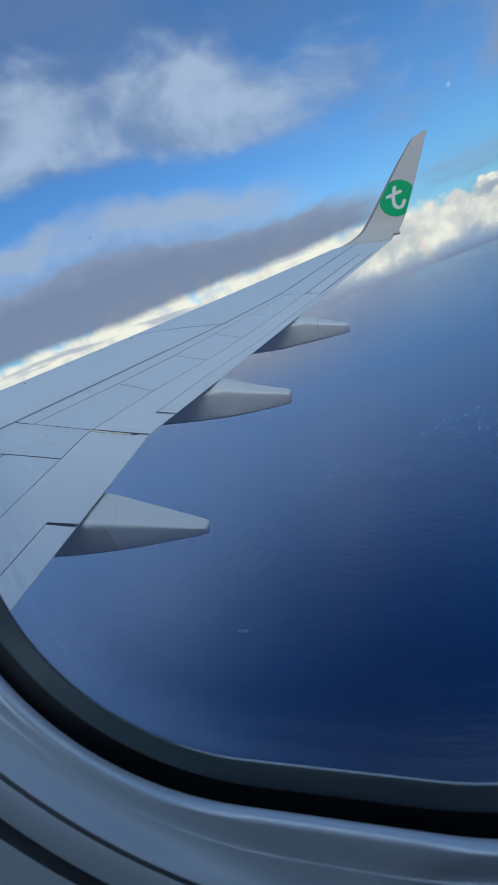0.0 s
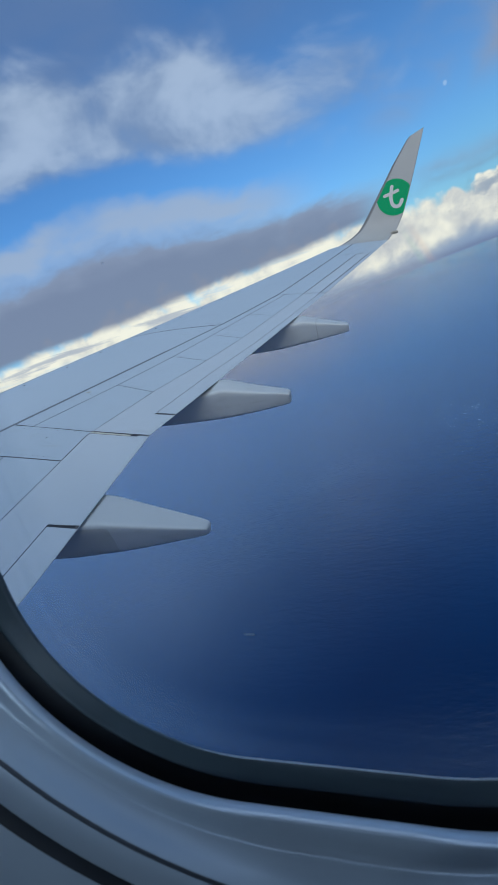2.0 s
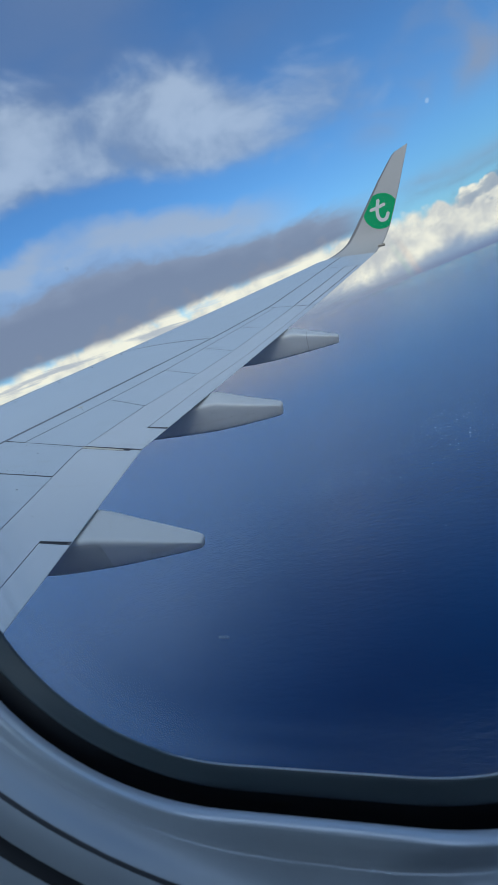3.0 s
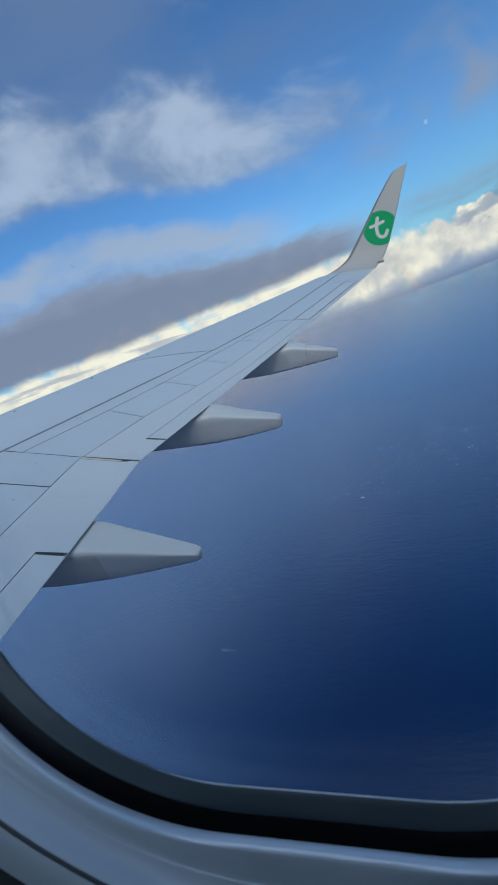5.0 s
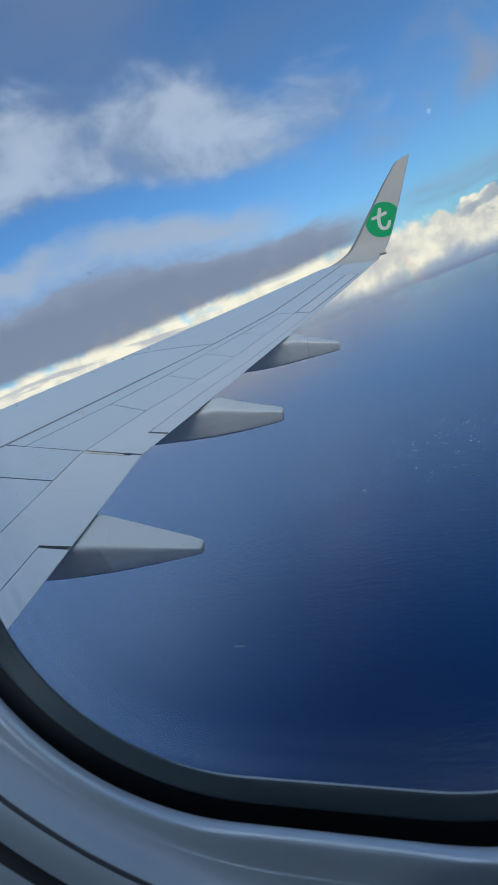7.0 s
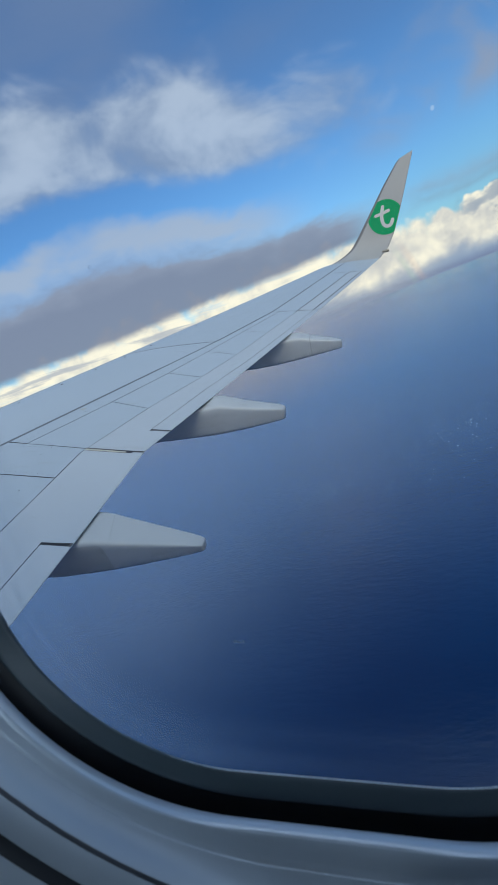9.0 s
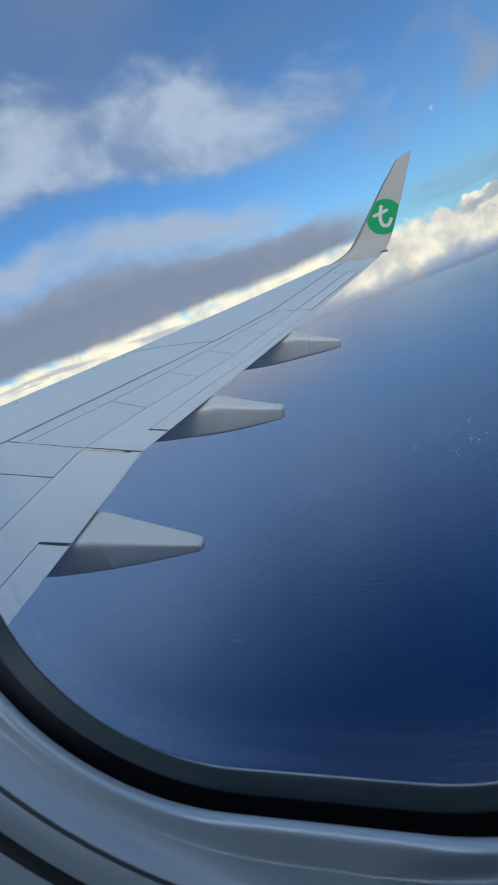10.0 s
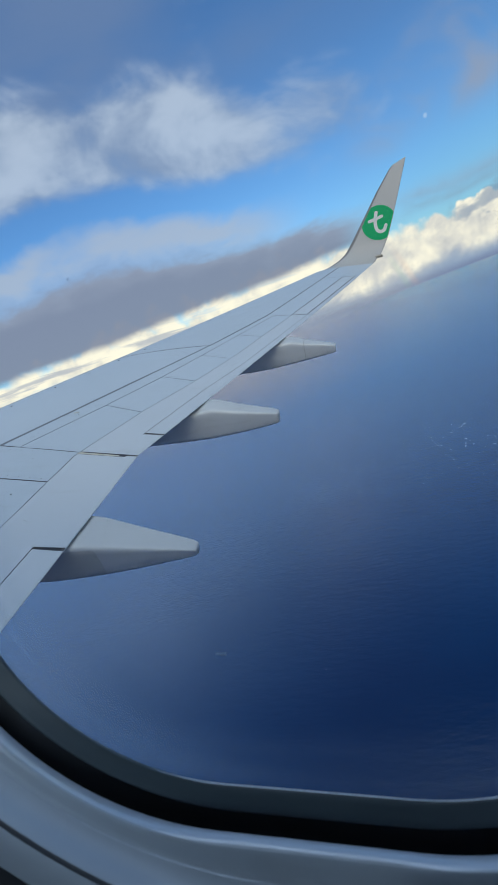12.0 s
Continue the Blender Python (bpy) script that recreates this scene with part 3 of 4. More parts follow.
# bare metal leading edge, wrapped round the nose
rings = []
for i in range(29):
    y = 1.7 + (TIP - 0.02 - 1.7) * i / 28
    row = [lower(y, s) - Vector((0.004, 0, 0.004)) for s in (0.05, 0.03, 0.015, 0.005)]
    row += [(upper(y, 0) + lower(y, 0)) / 2 - Vector((0.012, 0, 0))]
    row += [upper(y, s) + Vector((0 if s > 0.02 else -0.004, 0, 0.0)) for s in (0.003, 0.008, 0.018, 0.035, 0.055, 0.069)]
    rings.append([tuple(p) for p in row])
child("slat", mesh_of("slat", *loft(rings, False, False), SLAT), wing, "bare metal leading edge slat")

# front skins
plate("skin_panel", SLAT_LINE, SPAR, (1.62, 1.62), (8.5, 8.5), WING, gap=0.108, ends=(1, 0))
plate("skin_panel", SLAT_LINE, SPAR, (8.5, 8.5), (9.72, 9.72), WING, gap=0.080, ends=(0, 0.4))
plate("skin_panel", SLAT_LINE, SPAR, (9.72, 9.72), (TIP, TIP), WING, gap=0.040, ends=(0.4, 0))
# rubber seal that fills the joint along the rear spar
plate("spar_seal", lambda y: SPAR(y) + 0.056, lambda y: SPAR(y) - 0.010, (1.62, 1.62), (9.7, 9.7), SPAR_SEAL, "grey rubber seal in the spar joint", gap=0.0, lift=-0.0006)
# strip along the rear spar
plate("spar_strip", SPAR, SPOIL, (1.62, 1.62), (5.390, 5.332), WING, gap=0.022)
plate("spar_strip", SPAR, SPOIL, (6.08, 6.02), (8.6, 8.56), WING, gap=0.018, ends=(1, 0))
plate("spar_strip", SPAR, SPOIL, (8.6, 8.56), (11.53, 11.50), WING, gap=0.012, ends=(0, 1))
# spoilers, and the fixed panel between the inner and outer ones
ENDS = [(1.64, 1.60), (3.5, 3.42), (5.328, 5.252)], [(6.02, 5.88), (7.18, 6.92), (8.20, 7.96), (9.16, 8.90), (10.25, 10.05), (11.50, 11.45)]
for run in ENDS:
    for a, b in zip(run, run[1:]):
        plate("spoiler", SPOIL, HINGE, a, b, WING, gap=0.009)
plate("access_panel", SPAR, HINGE, (5.40, 5.26), (6.075, 5.88), WING, gap=0.013)
# flaps
plate("flap", HINGE, AFT, (1.62, 1.62), (4.287, 4.287), FLAP, "inboard flap", ends=(1, 0))
plate("flap_segment", AFT, TE_LINE, (1.62, 1.62), (4.262, 4.250), FLAP, gap=0.010)
# black plate laid in the open gap, its shade put into the colour
plate("flap_gap", AFT, TE_LINE, (4.262, 4.252), (4.289, 4.289), BLACK, "black plate for the shaded gap at the end of the flap segment", gap=0.0, thick=0.004, lift=-0.0042)
plate("flap", HINGE, TE_LINE, (4.287, 4.287), (5.868, 5.775), FLAP, ends=(0, 1))
plate("flap", HINGE, TE_LINE, (5.893, 5.80), (6.36, 6.25), FLAP, ends=(1, 0))
plate("flap", HINGE, AFT, (6.36, 6.29), (11.45, 11.405), FLAP, "outboard flap", ends=(0, 1))
plate("flap_segment", AFT, TE_LINE, (6.325, 6.285), (11.405, 11.39), FLAP, gap=0.008, ends=(0, 1))
# seal strip where the two flaps meet
plate("seal_strip", HINGE, line((0, 0.2), (20, 0.2)), (5.840, 5.770), (5.876, 5.798), SEALANT, "yellowed sealant strip", gap=0.002, lift=0.004)
# raised black plate stands in for the shaded notch aft of the strip
plate("notch_patch", line((0, 0.215), (20, 0.215)), line((0, 0.13), (20, 0.13)), (5.778, 5.768), (5.820, 5.806), BLACK, "dark patch for the notch behind the seal", gap=0.002, lift=0.005)
# aileron bay
plate("skin_panel", SPAR, AIL, (11.53, 11.46), (15.15, 15.06), WING, gap=0.008)
plate("aileron", AIL, TAB, (11.465, 11.415), (15.06, 15.02), FLAP, gap=0.030)
plate("trim_tab", TAB, TE_LINE, (11.415, 11.40), (15.02, 15.0), FLAP, gap=0.016)
plate("tip_panel", SPAR, TE_LINE, (15.16, 15.0), (TIP, TIP), WING, gap=0.012, ends=(1, 0))

# vortex generators behind the leading edge
for i, y in enumerate((7.55, 8.25, 8.87, 9.47, 10.06, 10.67, 11.25, 11.85, 12.45)):
    p = upper(y, 0.17)
    part("vortex_generator", box_bm((0.030, 0.007, 0.011), Matrix.Translation(p + Vector((0, 0, 0.005))) @ Matrix.Rotation(radians(18), 4, "Z"), 0.003), SCREW, wing, "", False)


def stud(p, r, parent, name="screw", mat=SCREW):
    bm = bmesh.new()
    bmesh.ops.create_cone(bm, cap_ends=True, segments=10, radius1=r, radius2=r * 0.8, depth=0.006, matrix=Matrix.Translation(p))
    return part(name, bm, mat, parent, "", False)


for y, d in ((5.02, 1.02), (4.62, 0.60), (4.60, 0.56), (5.75, 1.25), (6.9, 1.62)):
    stud(by_te(y, d) + Vector((0, 0, 0.002)), 0.0075 if d > 0.9 else 0.0045, wing)

for i in range(11):
    k = i / 10
    stud(by_te(5.97 - 0.10 * k, 1.75 - 0.85 * k) + Vector((0, 0, 0.001)), 0.0040, wing)
    stud(by_te(5.42 - 0.10 * k, 1.62 - 0.75 * k) + Vector((0, 0, 0.001)), 0.0040, wing)
# a dab of yellowed sealant on the spar joint
dab = bmesh.new()
bmesh.ops.create_cone(dab, cap_ends=True, segments=14, radius1=0.05, radius2=0.035, depth=0.006, matrix=Matrix.Translation(by_te(6.98, 1.72) + Vector((0, 0, 0.002))) @ Matrix.Diagonal((1.0, 0.6, 1.0, 1.0)))
part("sealant_dab", dab, SEALANT, wing, "yellowed dab of sealant")

# ---------------------------------------------------------------- winglet
RAD, CANT, HIGH = 0.75, radians(78), 2.45
ARC = RAD * CANT
RUN = ARC + (HIGH - RAD * (1 - math.cos(CANT))) / math.sin(CANT)
W_LE = line((0, 8.81), (0.109, 9.18), (0.189, 9.50), (0.265, 9.765), (0.394, 10.045), (0.629, 10.51), (0.812, 10.87), (1.006, 11.305), (1.034, 11.40))
W_TE = line((0, 10.545), (0.109, 10.63), (0.18, 10.79), (0.271, 10.93), (0.372, 11.08), (0.52, 11.24), (0.715, 11.437), (0.859, 11.590), (1.06, 11.815))


def winglet_frame(u):
    """y, z and lean of the winglet's middle surface at u."""
    q = u * RUN
    if q < ARC:
        th = q / RAD
        return TIP + RAD * math.sin(th), z_ref(TIP) + RAD * (1 - math.cos(th)), th
    q -= ARC
    return TIP + RAD * math.sin(CANT) + q * math.cos(CANT), z_ref(TIP) + RAD * (1 - math.cos(CANT)) + q * math.sin(CANT), CANT


def winglet(u, s, side=1, off=0.0):
    a, b = W_LE(u), W_TE(u)
    y, z, th = winglet_frame(u * (1 + 0.042 * s * max(0, u - 0.7) / 0.3))
    c = b - a
    k = 0.872 + (0.45 - 0.872) * min(1, u / 0.5)
    t = c * bulge(s) * k * (1 if side > 0 else -0.75) + (0 if side > 0 else -0.008) - 0.02 * c * s * (1 - min(1, u / 0.4))
    t += off * side
    return Vector((a + s * c, y - math.sin(th) * t, z + math.cos(th) * t))


US = [1.03 * i / 36 for i in range(35)] + [1.0, 1.014, 1.025, 1.034]
rings = [[tuple(winglet(u, s, 1)) for s in SS] + [tuple(winglet(u, s, -1)) for s in reversed(SS)] for u in US]
wl = child("winglet", mesh_of("winglet", *loft(rings), WHITE), wing, "white blended winglet with green emblem")
rings = [[tuple(winglet(u, s, -1, 0.003)) for s in (0.10, 0.05, 0.015)] + [tuple(winglet(u, 0.0, 1, 0.0) - Vector((0.004, 0, 0)))] + [tuple(winglet(u, s, 1, 0.003)) for s in (0.010, 0.028, 0.055, 0.085)] for u in US[4:]]
child("edge_strip", mesh_of("edge_strip", *loft(rings, False, False), STRIP), wl, "worn grey leading edge strip")
DISC_X, DISC_U, DISC_R = 10.85, 0.515, 0.50


def on_winglet(x, u, off):
    s = (x - W_LE(u)) / (W_TE(u) - W_LE(u))
    return tuple(winglet(u, min(max(s, 0.02), 0.985), 1, off))


verts, faces, K, J = [], [], 48, 10
for i in range(K + 1):
    a = -math.pi / 2 + math.pi * i / K
    u, w = DISC_U + DISC_R * math.sin(a) / RUN, DISC_R * math.cos(a)
    lo, hi = DISC_X - w, min(DISC_X + w, W_TE(u) - 0.015)
    verts += [on_winglet(lo + (hi - lo) * j / J, u, 0.003) for j in range(J + 1)]
faces = [(i * (J + 1) + j, i * (J + 1) + j + 1, (i + 1) * (J + 1) + j + 1, (i + 1) * (J + 1) + j) for i in range(K) for j in range(J)]
child("emblem", mesh_of("emblem", verts, faces, GREEN), wl, "green round emblem")


def stroke(knots, width, steps=40):
    """A round-ended band of paint along knots (x, u) on the winglet."""
    pts = [Vector((x, u * RUN)) for x, u in knots]
    fine = []
    for i in range(len(pts) - 1):
        p0, p1, p2, p3 = pts[max(i - 1, 0)], pts[i], pts[i + 1], pts[min(i + 2, len(pts) - 1)]
        for j in range(8):
            t = j / 8
            fine.append(0.5 * ((2 * p1) + (p2 - p0) * t + (2 * p0 - 5 * p1 + 4 * p2 - p3) * t * t + (3 * p1 - p0 - 3 * p2 + p3) * t ** 3))
    fine.append(pts[-1])
    left, right = [], []
    for i, p in enumerate(fine):
        d = (fine[min(i + 1, len(fine) - 1)] - fine[max(i - 1, 0)]).normalized()
        n = Vector((-d.y, d.x)) * width / 2
        left.append(p + n), right.append(p - n)
    verts, faces = [], []
    for a, b in zip(left, right):
        verts += [on_winglet(a.x, a.y / RUN, 0.006), on_winglet(b.x, b.y / RUN, 0.006)]
    faces = [(2 * i, 2 * i + 1, 2 * i + 3, 2 * i + 2) for i in range(len(fine) - 1)]
    for end in (fine[0], fine[-1]):
        k = len(verts)
        verts += [on_winglet(end.x + width / 2 * math.cos(q * math.pi / 8), (end.y + width / 2 * math.sin(q * math.pi / 8)) / RUN, 0.0065) for q in range(16)]
        faces.append(tuple(range(k, k + 16)))
    return verts, faces


child("emblem_bar", mesh_of("emblem_bar", *stroke([(10.58, 0.543), (10.76, 0.555), (10.95, 0.572)], 0.090), MARK), wl)
child("emblem_hook", mesh_of("emblem_hook", *stroke([(10.80, 0.618), (10.765, 0.565), (10.745, 0.51), (10.775, 0.452), (10.87, 0.425), (10.98, 0.435), (11.045, 0.478)], 0.096), MARK), wl)
part("tail_lamp", box_bm((0.20, 0.07, 0.06), Matrix.Translation(winglet(0.16, 1.0) + Vector((0.0, -0.01, 0.0))) @ Matrix.Rotation(radians(25), 4, "X"), 0.008), CLEARLENS, wing, "small tail lamp housing")


# ---------------------------------------------------------------- flap track fairings
def fairing(y, tip, half, top, bottom, label):
    """A canoe-shaped fairing under the trailing edge at y; x runs from the trailing edge."""
    x0, z0 = x_te(y), upper(y, 1).z
    xs = [-2.3, -2.1, -1.8, -1.4, -1.0, -0.6, -0.3, -0.05, 0.12, 0.2, 0.45, 0.7, tip - 0.12, tip - 0.05, tip - 0.015, tip]
    rings = []
    for x in xs:
        k = 1.0
        if x > tip - 0.06:
            k = 0.97 if x < tip - 0.03 else 0.9 if x < tip - 0.005 else 0.72
        if x < -1.2:
            k = max(0.05, math.sqrt(max(0.0, 1 - ((-1.2 - x) / 1.12) ** 2)))
        zt, zbm, w = top(x), bottom(x), half(x)
        mid = (zt + zbm) / 2 if x > -1 else zt
        zt, zbm, w = mid + (zt - mid) * k, mid + (zbm - mid) * k, w * k
        h = zt - zbm
        rings.append(section(x0 + x, y, w, z0 + zbm, h))
    me = mesh_of("flap_track_fairing", *loft(rings), FAIR)
    me.materials.append(FAIR_DARK)
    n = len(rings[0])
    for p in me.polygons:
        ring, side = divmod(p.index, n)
        # darker paint on the inboard fairing's forward sides and underside
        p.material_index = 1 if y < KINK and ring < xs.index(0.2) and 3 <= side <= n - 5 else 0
    return child("flap_track_fairing", me, wing, label)


def section(x, y, w, z, h, grow=0.0):
    """One cross-section of a fairing: flat on top, rounded shoulders, drawn in below."""
    half = [(-0.72, 1.0), (-0.90, 0.992), (-0.975, 0.96), (-1.0, 0.90), (-0.94, 0.74), (-0.80, 0.42), (-0.65, 0.12), (-0.54, 0.02), (-0.3, 0.0)]
    full = half + [(-a, b) for a, b in reversed(half)]
    lean = 0.12 if y < KINK else 0.24 * max(0.0, min(1.0, 1 - (x - x_te(y)) / 1.15))
    return [(x, y + a * (w + grow), z + b * h + (2 * b - 1) * grow + a * w * lean * b) for a, b in full]


def band(parent, y, x, wide, half, top, bottom, mat, name="joint_band"):
    """A strip over the fairing's joint."""
    x0, z0 = x_te(y), upper(y, 1).z
    rings = []
    for q in (x - wide / 2, x + wide / 2):
        rings.append(section(x0 + q, y, half(q), z0 + bottom(q), top(q) - bottom(q), 0.0025))
    return child(name, mesh_of(name, *loft(rings, True, False), mat), parent)


SHAPE1 = (line((-3, 0.27), (-0.2, 0.265), (0.985, 0.060)), line((-3, -0.08), (-0.1, -0.024), (0.03, -0.014), (0.3, -0.077), (0.985, -0.229)), line((-3, -0.46), (-0.4, -0.428), (0.3, -0.390), (0.985, -0.306)))
SHAPE2 = (line((-3, 0.20), (-0.2, 0.20), (0.975, 0.095)), line((-3, -0.07), (-0.1, -0.035), (0.1, -0.018), (0.2, -0.036), (0.5, -0.118), (0.975, -0.220)), line((-3, -0.47), (0.1, -0.460), (0.5, -0.428), (0.975, -0.368)))
SHAPE3 = (line((-3, 0.19), (-0.2, 0.19), (0.885, 0.095)), line((-3, -0.07), (-0.1, -0.035), (0.1, -0.026), (0.2, -0.050), (0.5, -0.140), (0.885, -0.235)), line((-3, -0.50), (-0.4, -0.498), (-0.1, -0.474), (0.4, -0.426), (0.885, -0.372)))
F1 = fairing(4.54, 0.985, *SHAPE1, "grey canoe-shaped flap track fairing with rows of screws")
F2 = fairing(7.1, 0.975, *SHAPE2, "grey canoe-shaped flap track fairing")
F3 = fairing(9.8, 0.885, *SHAPE3, "grey canoe-shaped flap track fairing")
band(F3, 9.8, 0.36, 0.005, *SHAPE3, STRIP)
for i in range(6):
    x, y = 0.16 + 0.018 * i, 4.69 - 0.058 * i
    stud(Vector((x_te(4.54) + x, y, upper(4.54, 1).z + SHAPE1[1](x) + 0.12 * (y - 4.54) + 0.001)), 0.0036, F1)
for i in range(5):
    x, y = 0.05 + 0.005 * i, 4.68 - 0.07 * i
    stud(Vector((x_te(4.54) + x, y, upper(4.54, 1).z + SHAPE1[1](x) + 0.12 * (y - 4.54) + 0.001)), 0.0020, F1)


def side_stud(parent, yc, x, share, shape, r):
    """A screw head on a fairing's inboard side, at a share of its height."""
    half, top, bottom = shape
    z0 = upper(yc, 1).z
    bm = bmesh.new()
    m = Matrix.Translation((x_te(yc) + x, yc - half(x) * (0.82 + 0.406 * (share - 0.42)) - 0.001, z0 + bottom(x) + (top(x) - bottom(x)) * share)) @ Matrix.Rotation(radians(90), 4, "X")
    bmesh.ops.create_cone(bm, cap_ends=True, segments=10, radius1=r, radius2=r * 0.8, depth=0.005, matrix=m)
    return part("screw", bm, SCREW, parent, "", False)


for x, k in ((0.16, 0.86), (0.17, 0.74), (0.18, 0.62), (0.20, 0.50), (0.22, 0.38), (0.25, 0.26), (0.28, 0.15), (0.04, 0.70), (0.05, 0.56), (0.06, 0.42), (0.08, 0.28), (0.66, 0.74)):
    side_stud(F1, 4.54, x, k, SHAPE1, 0.0030)
for x, k in ((0.33, 0.45), (0.10, 0.62), (0.62, 0.5)):
    side_stud(F2, 7.1, x, k, SHAPE2, 0.006)

# a round access cover on the outboard fairing's side
bm = bmesh.new()
p = Vector((x_te(9.8) - 0.04, 9.8 - SHAPE3[0](-0.04) * 0.835, upper(9.8, 1).z + SHAPE3[2](-0.04) + (SHAPE3[1](-0.04) - SHAPE3[2](-0.04)) * 0.44))
lean = Matrix.Translation(p) @ Matrix.Rotation(radians(104), 4, "X")
loops = []
for a in range(28):
    w = 2 * math.pi * a / 28
    loops.append([bm.verts.new(lean @ Vector(((0.058 + 0.0035 * math.cos(q * math.pi / 3)) * math.cos(w), (0.058 + 0.0035 * math.cos(q * math.pi / 3)) * math.sin(w), 0.0035 * math.sin(q * math.pi / 3)))) for q in range(6)])
for a in range(28):
    for q in range(6):
        bm.faces.new((loops[a][q], loops[a][(q + 1) % 6], loops[(a + 1) % 28][(q + 1) % 6], loops[(a + 1) % 28][q]))
part("access_cover_rim", bm, FAIR_DARK, F3)

# ---------------------------------------------------------------- cabin wall and window
IN = 0.0143
# The window's rounded outline; y is its distance from the keel line.
WX, WZ, WY = 9.9857, 1.803, 1.486


def outline(hw, low, r, d):
    """A rounded rectangle of half-width hw, from low up to as far over the middle, at depth d outboard."""
    hh, hw = 1.812 - low, hw - IN
    pts = []
    for cx, cz, a in ((1, -1, -90), (1, 1, 0), (-1, 1, 90), (-1, -1, 180)):
        ax, az_ = cx * (hw - r), cz * (hh - r)
        pts += [(ax + r * math.cos(radians(a + 4.5 * k)), az_ + r * math.sin(radians(a + 4.5 * k))) for k in range(21)]
        nx, nz = {(1, -1): (hw, hh - r), (1, 1): (-(hw - r), hh), (-1, 1): (-hw, -(hh - r)), (-1, -1): (hw - r, -hh)}[(cx, cz)]
        x, z = pts[-1]
        pts += [(x + (nx - x) * k / 11, z + (nz - z) * k / 11) for k in range(1, 11)]
    return [(WX + x, WY + d, 1.812 + z) for x, z in pts]


def ring_part(name, profile, mat, parent, label=""):
    """A moulding swept round the window through rows of (half-width, lower edge, corner radius, depth)."""
    return child(name, mesh_of(name, *loft([outline(*q) for q in profile], True, False), mat), parent, label)


window = empty("window_1")
tagged(window, "rounded cabin window with dark rubber seal and grey moulded surround", "window", kind="structure")
SEAL = [(0.18, 1.565, 0.12, 0.141), (0.1335, 1.608, 0.088, 0.1230), (0.1214, 1.6201, 0.077, 0.1172), (0.1189, 1.6240, 0.0738, 0.1160), (0.1184, 1.6246, 0.0738, 0.1150), (0.1188, 1.6243, 0.0738, 0.1144), (0.1191, 1.6241, 0.0738, 0.1140), (0.1194, 1.6240, 0.0742, 0.1137), (0.1207, 1.6232, 0.076, 0.1128), (0.1212, 1.6229, 0.077, 0.1122), (0.1229, 1.6219, 0.0795, 0.1110), (0.1241, 1.6212, 0.0825, 0.1099), (0.1250, 1.6206, 0.084, 0.1097), (0.1257, 1.6201, 0.085, 0.1104), (0.126, 1.620, 0.085, 0.1180)]
GAP = [(0.126, 1.620, 0.085, 0.1180), (0.134, 1.611, 0.09, 0.118), (0.135, 1.610, 0.09, 0.110), (0.134, 1.611, 0.09, 0.104)]
FLANGE = [(0.134, 1.611, 0.09, 0.1055), (0.1245, 1.6192, 0.079, 0.1040)]
INNER_LIP = [(0.1245, 1.6192, 0.079, 0.1040), (0.1212, 1.6222, 0.076, 0.1025), (0.1202, 1.6230, 0.0755, 0.1010), (0.1201, 1.6234, 0.0775, 0.0998), (0.1204, 1.6235, 0.0795, 0.0988), (0.1209, 1.6231, 0.0820, 0.0978), (0.1216, 1.6225, 0.0850, 0.0970)]
SLOPE = [(0.1216, 1.6225, 0.085, 0.097), (0.12379, 1.62061, 0.08961, 0.09607), (0.12642, 1.61835, 0.09514, 0.09495), (0.12891, 1.61621, 0.10037, 0.09389), (0.12912, 1.61626, 0.10108, 0.09348), (0.12942, 1.61613, 0.1019, 0.09308), (0.12993, 1.6156, 0.10292, 0.09246), (0.13146, 1.61325, 0.11209, 0.08727), (0.13248, 1.61162, 0.12126, 0.08299), (0.13268, 1.61132, 0.12187, 0.08248)]
GROOVE = [(0.13268, 1.61132, 0.12187, 0.08248), (0.13401, 1.60979, 0.12187, 0.08319), (0.1336, 1.6105, 0.12187, 0.08166)]
BEZEL = [(0.1336, 1.6105, 0.12187, 0.08166), (0.1339, 1.60999, 0.12177, 0.08085), (0.13462, 1.60857, 0.12126, 0.07952), (0.13533, 1.60694, 0.11922, 0.07789), (0.13574, 1.60561, 0.1178, 0.07697)]
OUTER_GAP = [(0.13574, 1.60561, 0.1178, 0.07697), (0.14094, 1.60347, 0.11922, 0.08258), (0.1442, 1.60133, 0.12126, 0.07585)]
ring_part("seal", SEAL, RUBBER, window, "dark green-grey rubber seal")
# shade in the gaps and the groove is put into their dark colours
ring_part("gap", GAP, BLACK, window, "gap behind the surround, its shade painted black")
ring_part("flange", FLANGE, TRIM, window, "hidden flange of the surround")
surround = ring_part("surround", INNER_LIP + SLOPE[1:], TRIM, window, "grey moulded plastic surround, highlight painted on its rounded satin lip")
# the highlight along the lip is put into its lighter colour
surround.data.materials.append(LIP)
for p in surround.data.polygons:
    p.material_index = 1 if p.index < len(outline(*SEAL[0])) * 5 else 0
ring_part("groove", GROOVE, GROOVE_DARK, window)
ring_part("bezel", BEZEL, TRIM, window, "outer edge of the surround")
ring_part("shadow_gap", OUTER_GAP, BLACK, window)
# pale strip for the glint on the pane's cut edge, along the sill only
sill = [[p for p in sorted(outline(*q)) if p[2] < 1.66 and p[0] < 10.08] for q in ((0.1189, 1.6242, 0.0738, 0.1160), (0.1184, 1.62474, 0.0738, 0.1157), (0.1184, 1.62476, 0.0738, 0.1155), (0.1186, 1.6246, 0.0738, 0.1152))]
sill = [r[-min(len(q) for q in sill):] for r in sill]
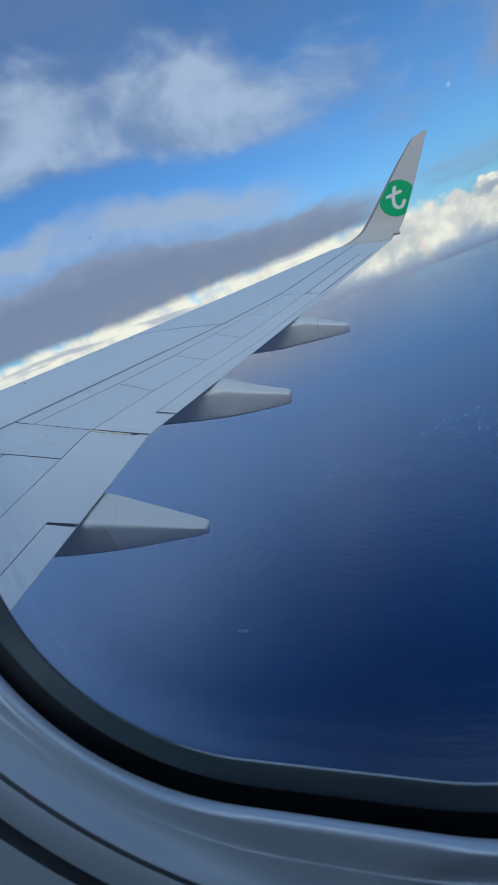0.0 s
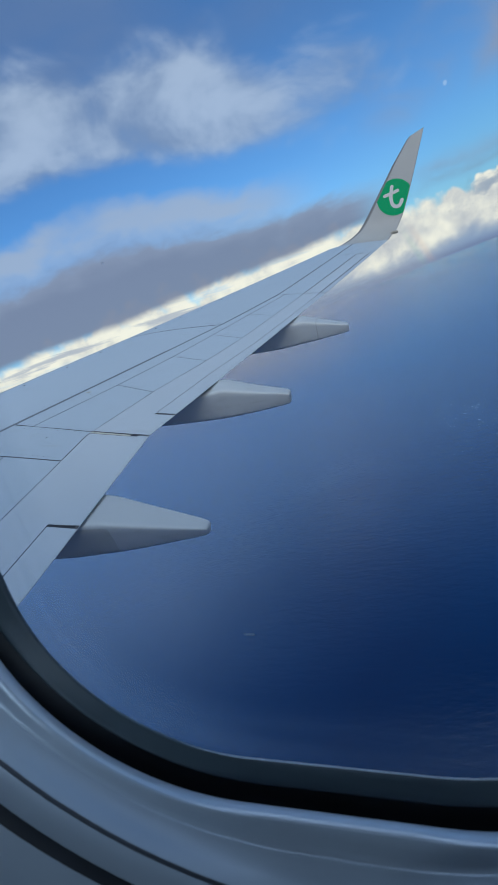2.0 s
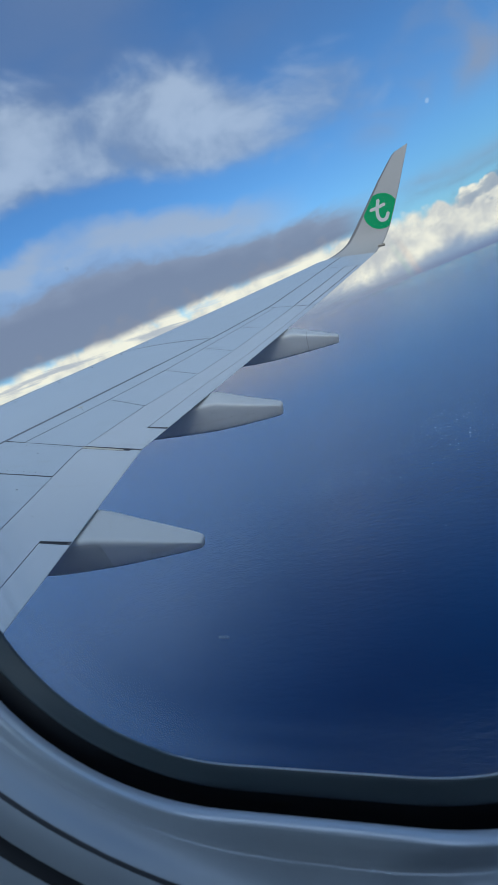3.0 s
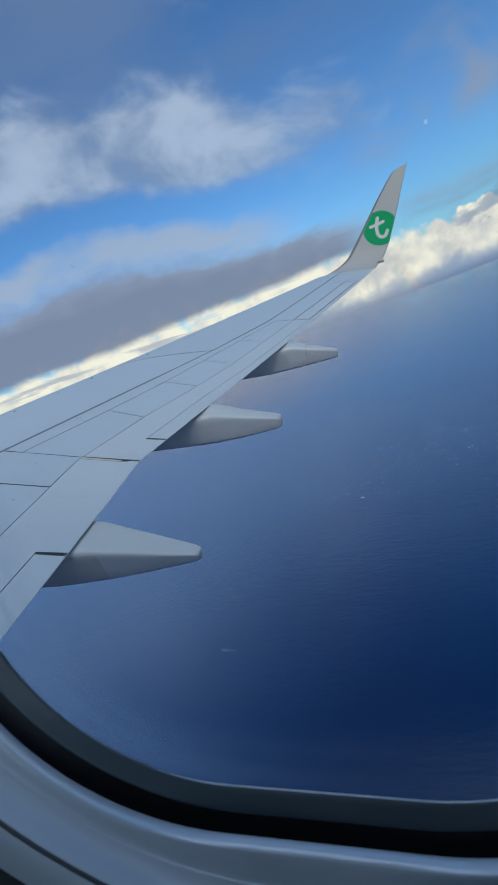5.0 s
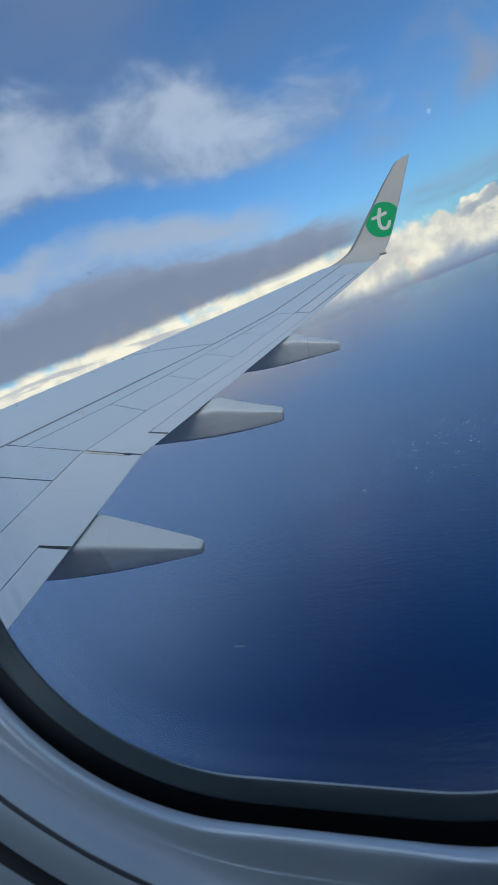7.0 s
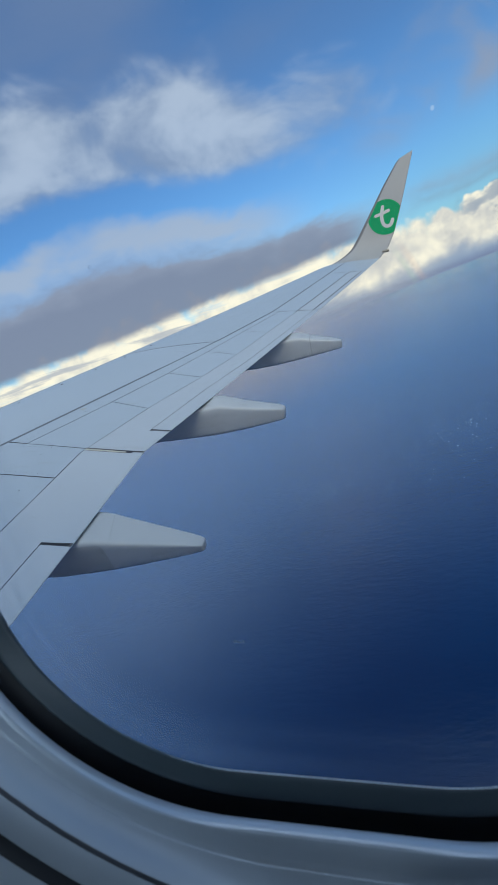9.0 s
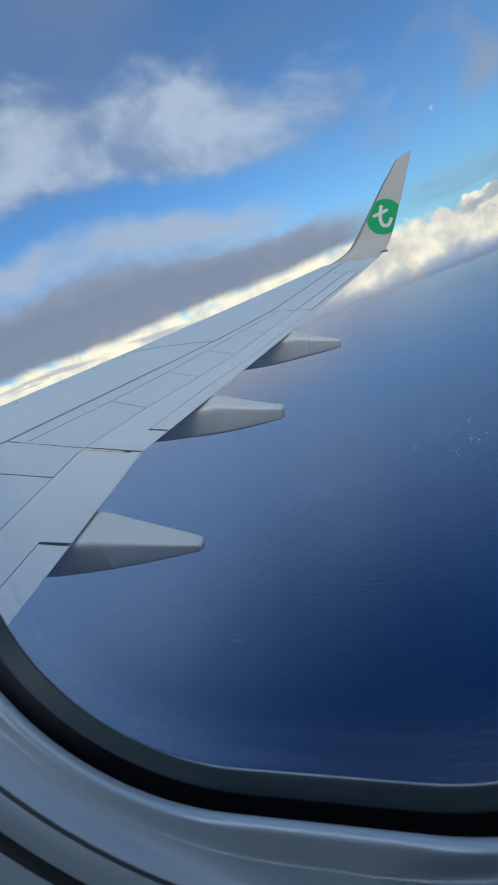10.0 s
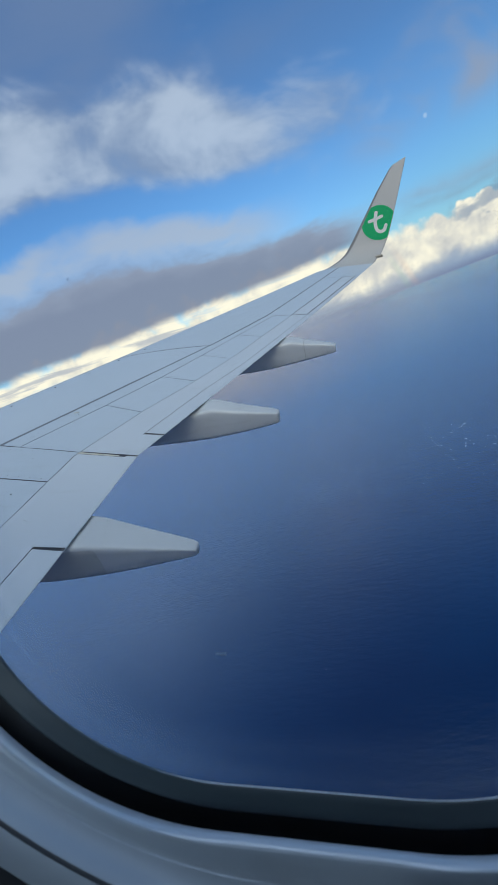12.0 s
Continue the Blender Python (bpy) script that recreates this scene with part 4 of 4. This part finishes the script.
for i in range(len(sill[0])):
    fade = max(0.0, min(1.0, (sill[1][i][0] - 9.905) / 0.05))
    for r in sill:
        x, y, z = r[i]
        r[i] = (x - 0.0012 * (1 - fade), y, z - 0.0008 * (1 - fade))
child("pane_glint", mesh_of("pane_glint", *loft(sill, False, False), LIP), window, "thin pale strip for the glint on the pane edge")
o1, o2 = outline(0.1215, 1.6193, 0.079, 0.1178), outline(0.130, 1.6105, 0.086, 0.1222)
NP = len(o1)
pane = child("pane", mesh_of("pane", *loft([o1, o2]), PANE, (NP, NP + 1)), window, "clear acrylic pane, pale reflections painted along its edge")
pane.visible_shadow = False
pane.data.materials.append(PANE_BODY)
for p in pane.data.polygons:
    p.material_index = 0 if p.index == NP else 1
if pane.data.polygons[NP].normal.y > 0:
    pane.data.polygons[NP].flip()
# a smear and a speck on the pane
bm = box_bm((0.0034, 0.0002, 0.0005), Matrix.Translation((9.9645, WY + 0.1175, 1.6795)), 0.00008)
part("smear", bm, SMEAR, window, "", False)
bm = bmesh.new()
bmesh.ops.create_icosphere(bm, subdivisions=1, radius=0.00030, matrix=Matrix.Translation((9.9507, WY + 0.1173, 1.7929)))
part("speck", bm, SMEAR, window)

X0, X1, Z0, Z1 = 6.0, 17.0, 0.72, 2.95


def wall_with_hole(name, shape, mat, label, category):
    """A flat wall with the window's opening through it, and its edge turned in."""
    hole = outline(*shape)
    rim = []
    for x, y, z in hole:
        vx, vz = x - WX, z - WZ
        k = min((X1 - WX if vx > 0 else WX - X0) / max(abs(vx), 1e-6), (Z1 - WZ if vz > 0 else WZ - Z0) / max(abs(vz), 1e-6))
        rim.append((WX + vx * k, y, WZ + vz * k))
    mid = [tuple(h + (r - h) * 0.12 for h, r in zip(a, b)) for a, b in zip(hole, rim)]
    inner = [(x, y + 0.004, z) for x, y, z in hole]
    ob = new(name, mesh_of(name, *loft([inner, hole, mid, rim], True, False), mat))
    ob.matrix_world = AIR
    return tagged(ob, label, category, kind="structure")


wall_with_hole("wall_starboard", (0.1442, 1.60133, 0.12126, 0.07585), TRIM, "grey moulded cabin side lining round the window", "cabin wall")
wall_with_hole("fuselage_skin", (0.18, 1.565, 0.12, 0.141), SKIN, "white painted fuselage skin round the window", "aircraft fuselage")


def slab(name, size, at, mat, label, category):
    me = bpy.data.meshes.new(name)
    bm = box_bm(size)
    bm.to_mesh(me)
    bm.free()
    me.materials.append(mat)
    ob = new(name, me)
    ob.matrix_world = AIR @ Matrix.Translation(at)
    return tagged(ob, label, category, kind="structure")


# the rest of the hull, fore and aft of the row of seats
def hull(name, x0, x1, label):
    rings = [[(x, 1.655 * k * math.cos(2 * math.pi * j / 48), 1.80 + 1.70 * k * math.sin(2 * math.pi * j / 48)) for j in range(48)] for x, k in ((x0, 0.98), (x0 + 0.02, 1.0), (x1 - 0.02, 1.0), (x1, 0.98))]
    ob = new(name, mesh_of(name, *loft(rings), SKIN, (3 * 48, 3 * 48 + 1)))
    ob.matrix_world = AIR
    return tagged(ob, label, "aircraft fuselage", kind="structure")


hull("fuselage_fore", -7.0, X0 - 0.05, "white painted fuselage ahead of the cabin row")
hull("fuselage_aft", X1 + 0.05, 24.0, "white painted fuselage behind the cabin row")
YW = WY + 0.0746
XM, XL = (X0 + X1) / 2, X1 - X0
slab("floor", (XL, 2 * YW, 0.04), (XM, 0, Z0 - 0.02), CARPET, "dark carpeted cabin floor", "floor")
slab("ceiling", (XL, 2 * YW, 0.04), (XM, 0, Z1 + 0.02), LINING, "light grey cabin ceiling", "ceiling")
slab("wall_port", (XL, 0.05, 0.89), (XM, -YW - 0.025, Z0 + 0.445), LINING, "light grey unseen cabin side lining", "cabin wall")
slab("wall_port_upper", (XL, 0.05, 0.92), (XM, -YW - 0.025, Z1 - 0.46), LINING, "light grey unseen cabin side lining", "cabin wall")
# unseen slab added to keep bright port windows out of the pane's reflection
slab("port_window_blank", (5.3, 0.05, 0.42), (8.65, -YW - 0.025, Z0 + 1.10), LINING, "light grey unseen cabin side lining", "cabin wall")
for x in [11.86 + 0.49 * i for i in range(11)]:
    slab("wall_port_pier", (0.14, 0.05, 0.42), (x, -YW - 0.025, Z0 + 1.10), LINING, "light grey cabin pier between windows", "cabin wall")
slab("wall_fore", (0.04, 2 * YW, Z1 - Z0), (X0 - 0.02, 0, (Z0 + Z1) / 2), LINING, "light grey cabin partition", "cabin wall")
slab("wall_aft", (0.04, 2 * YW, Z1 - Z0), (X1 + 0.02, 0, (Z0 + Z1) / 2), LINING, "light grey cabin partition", "cabin wall")
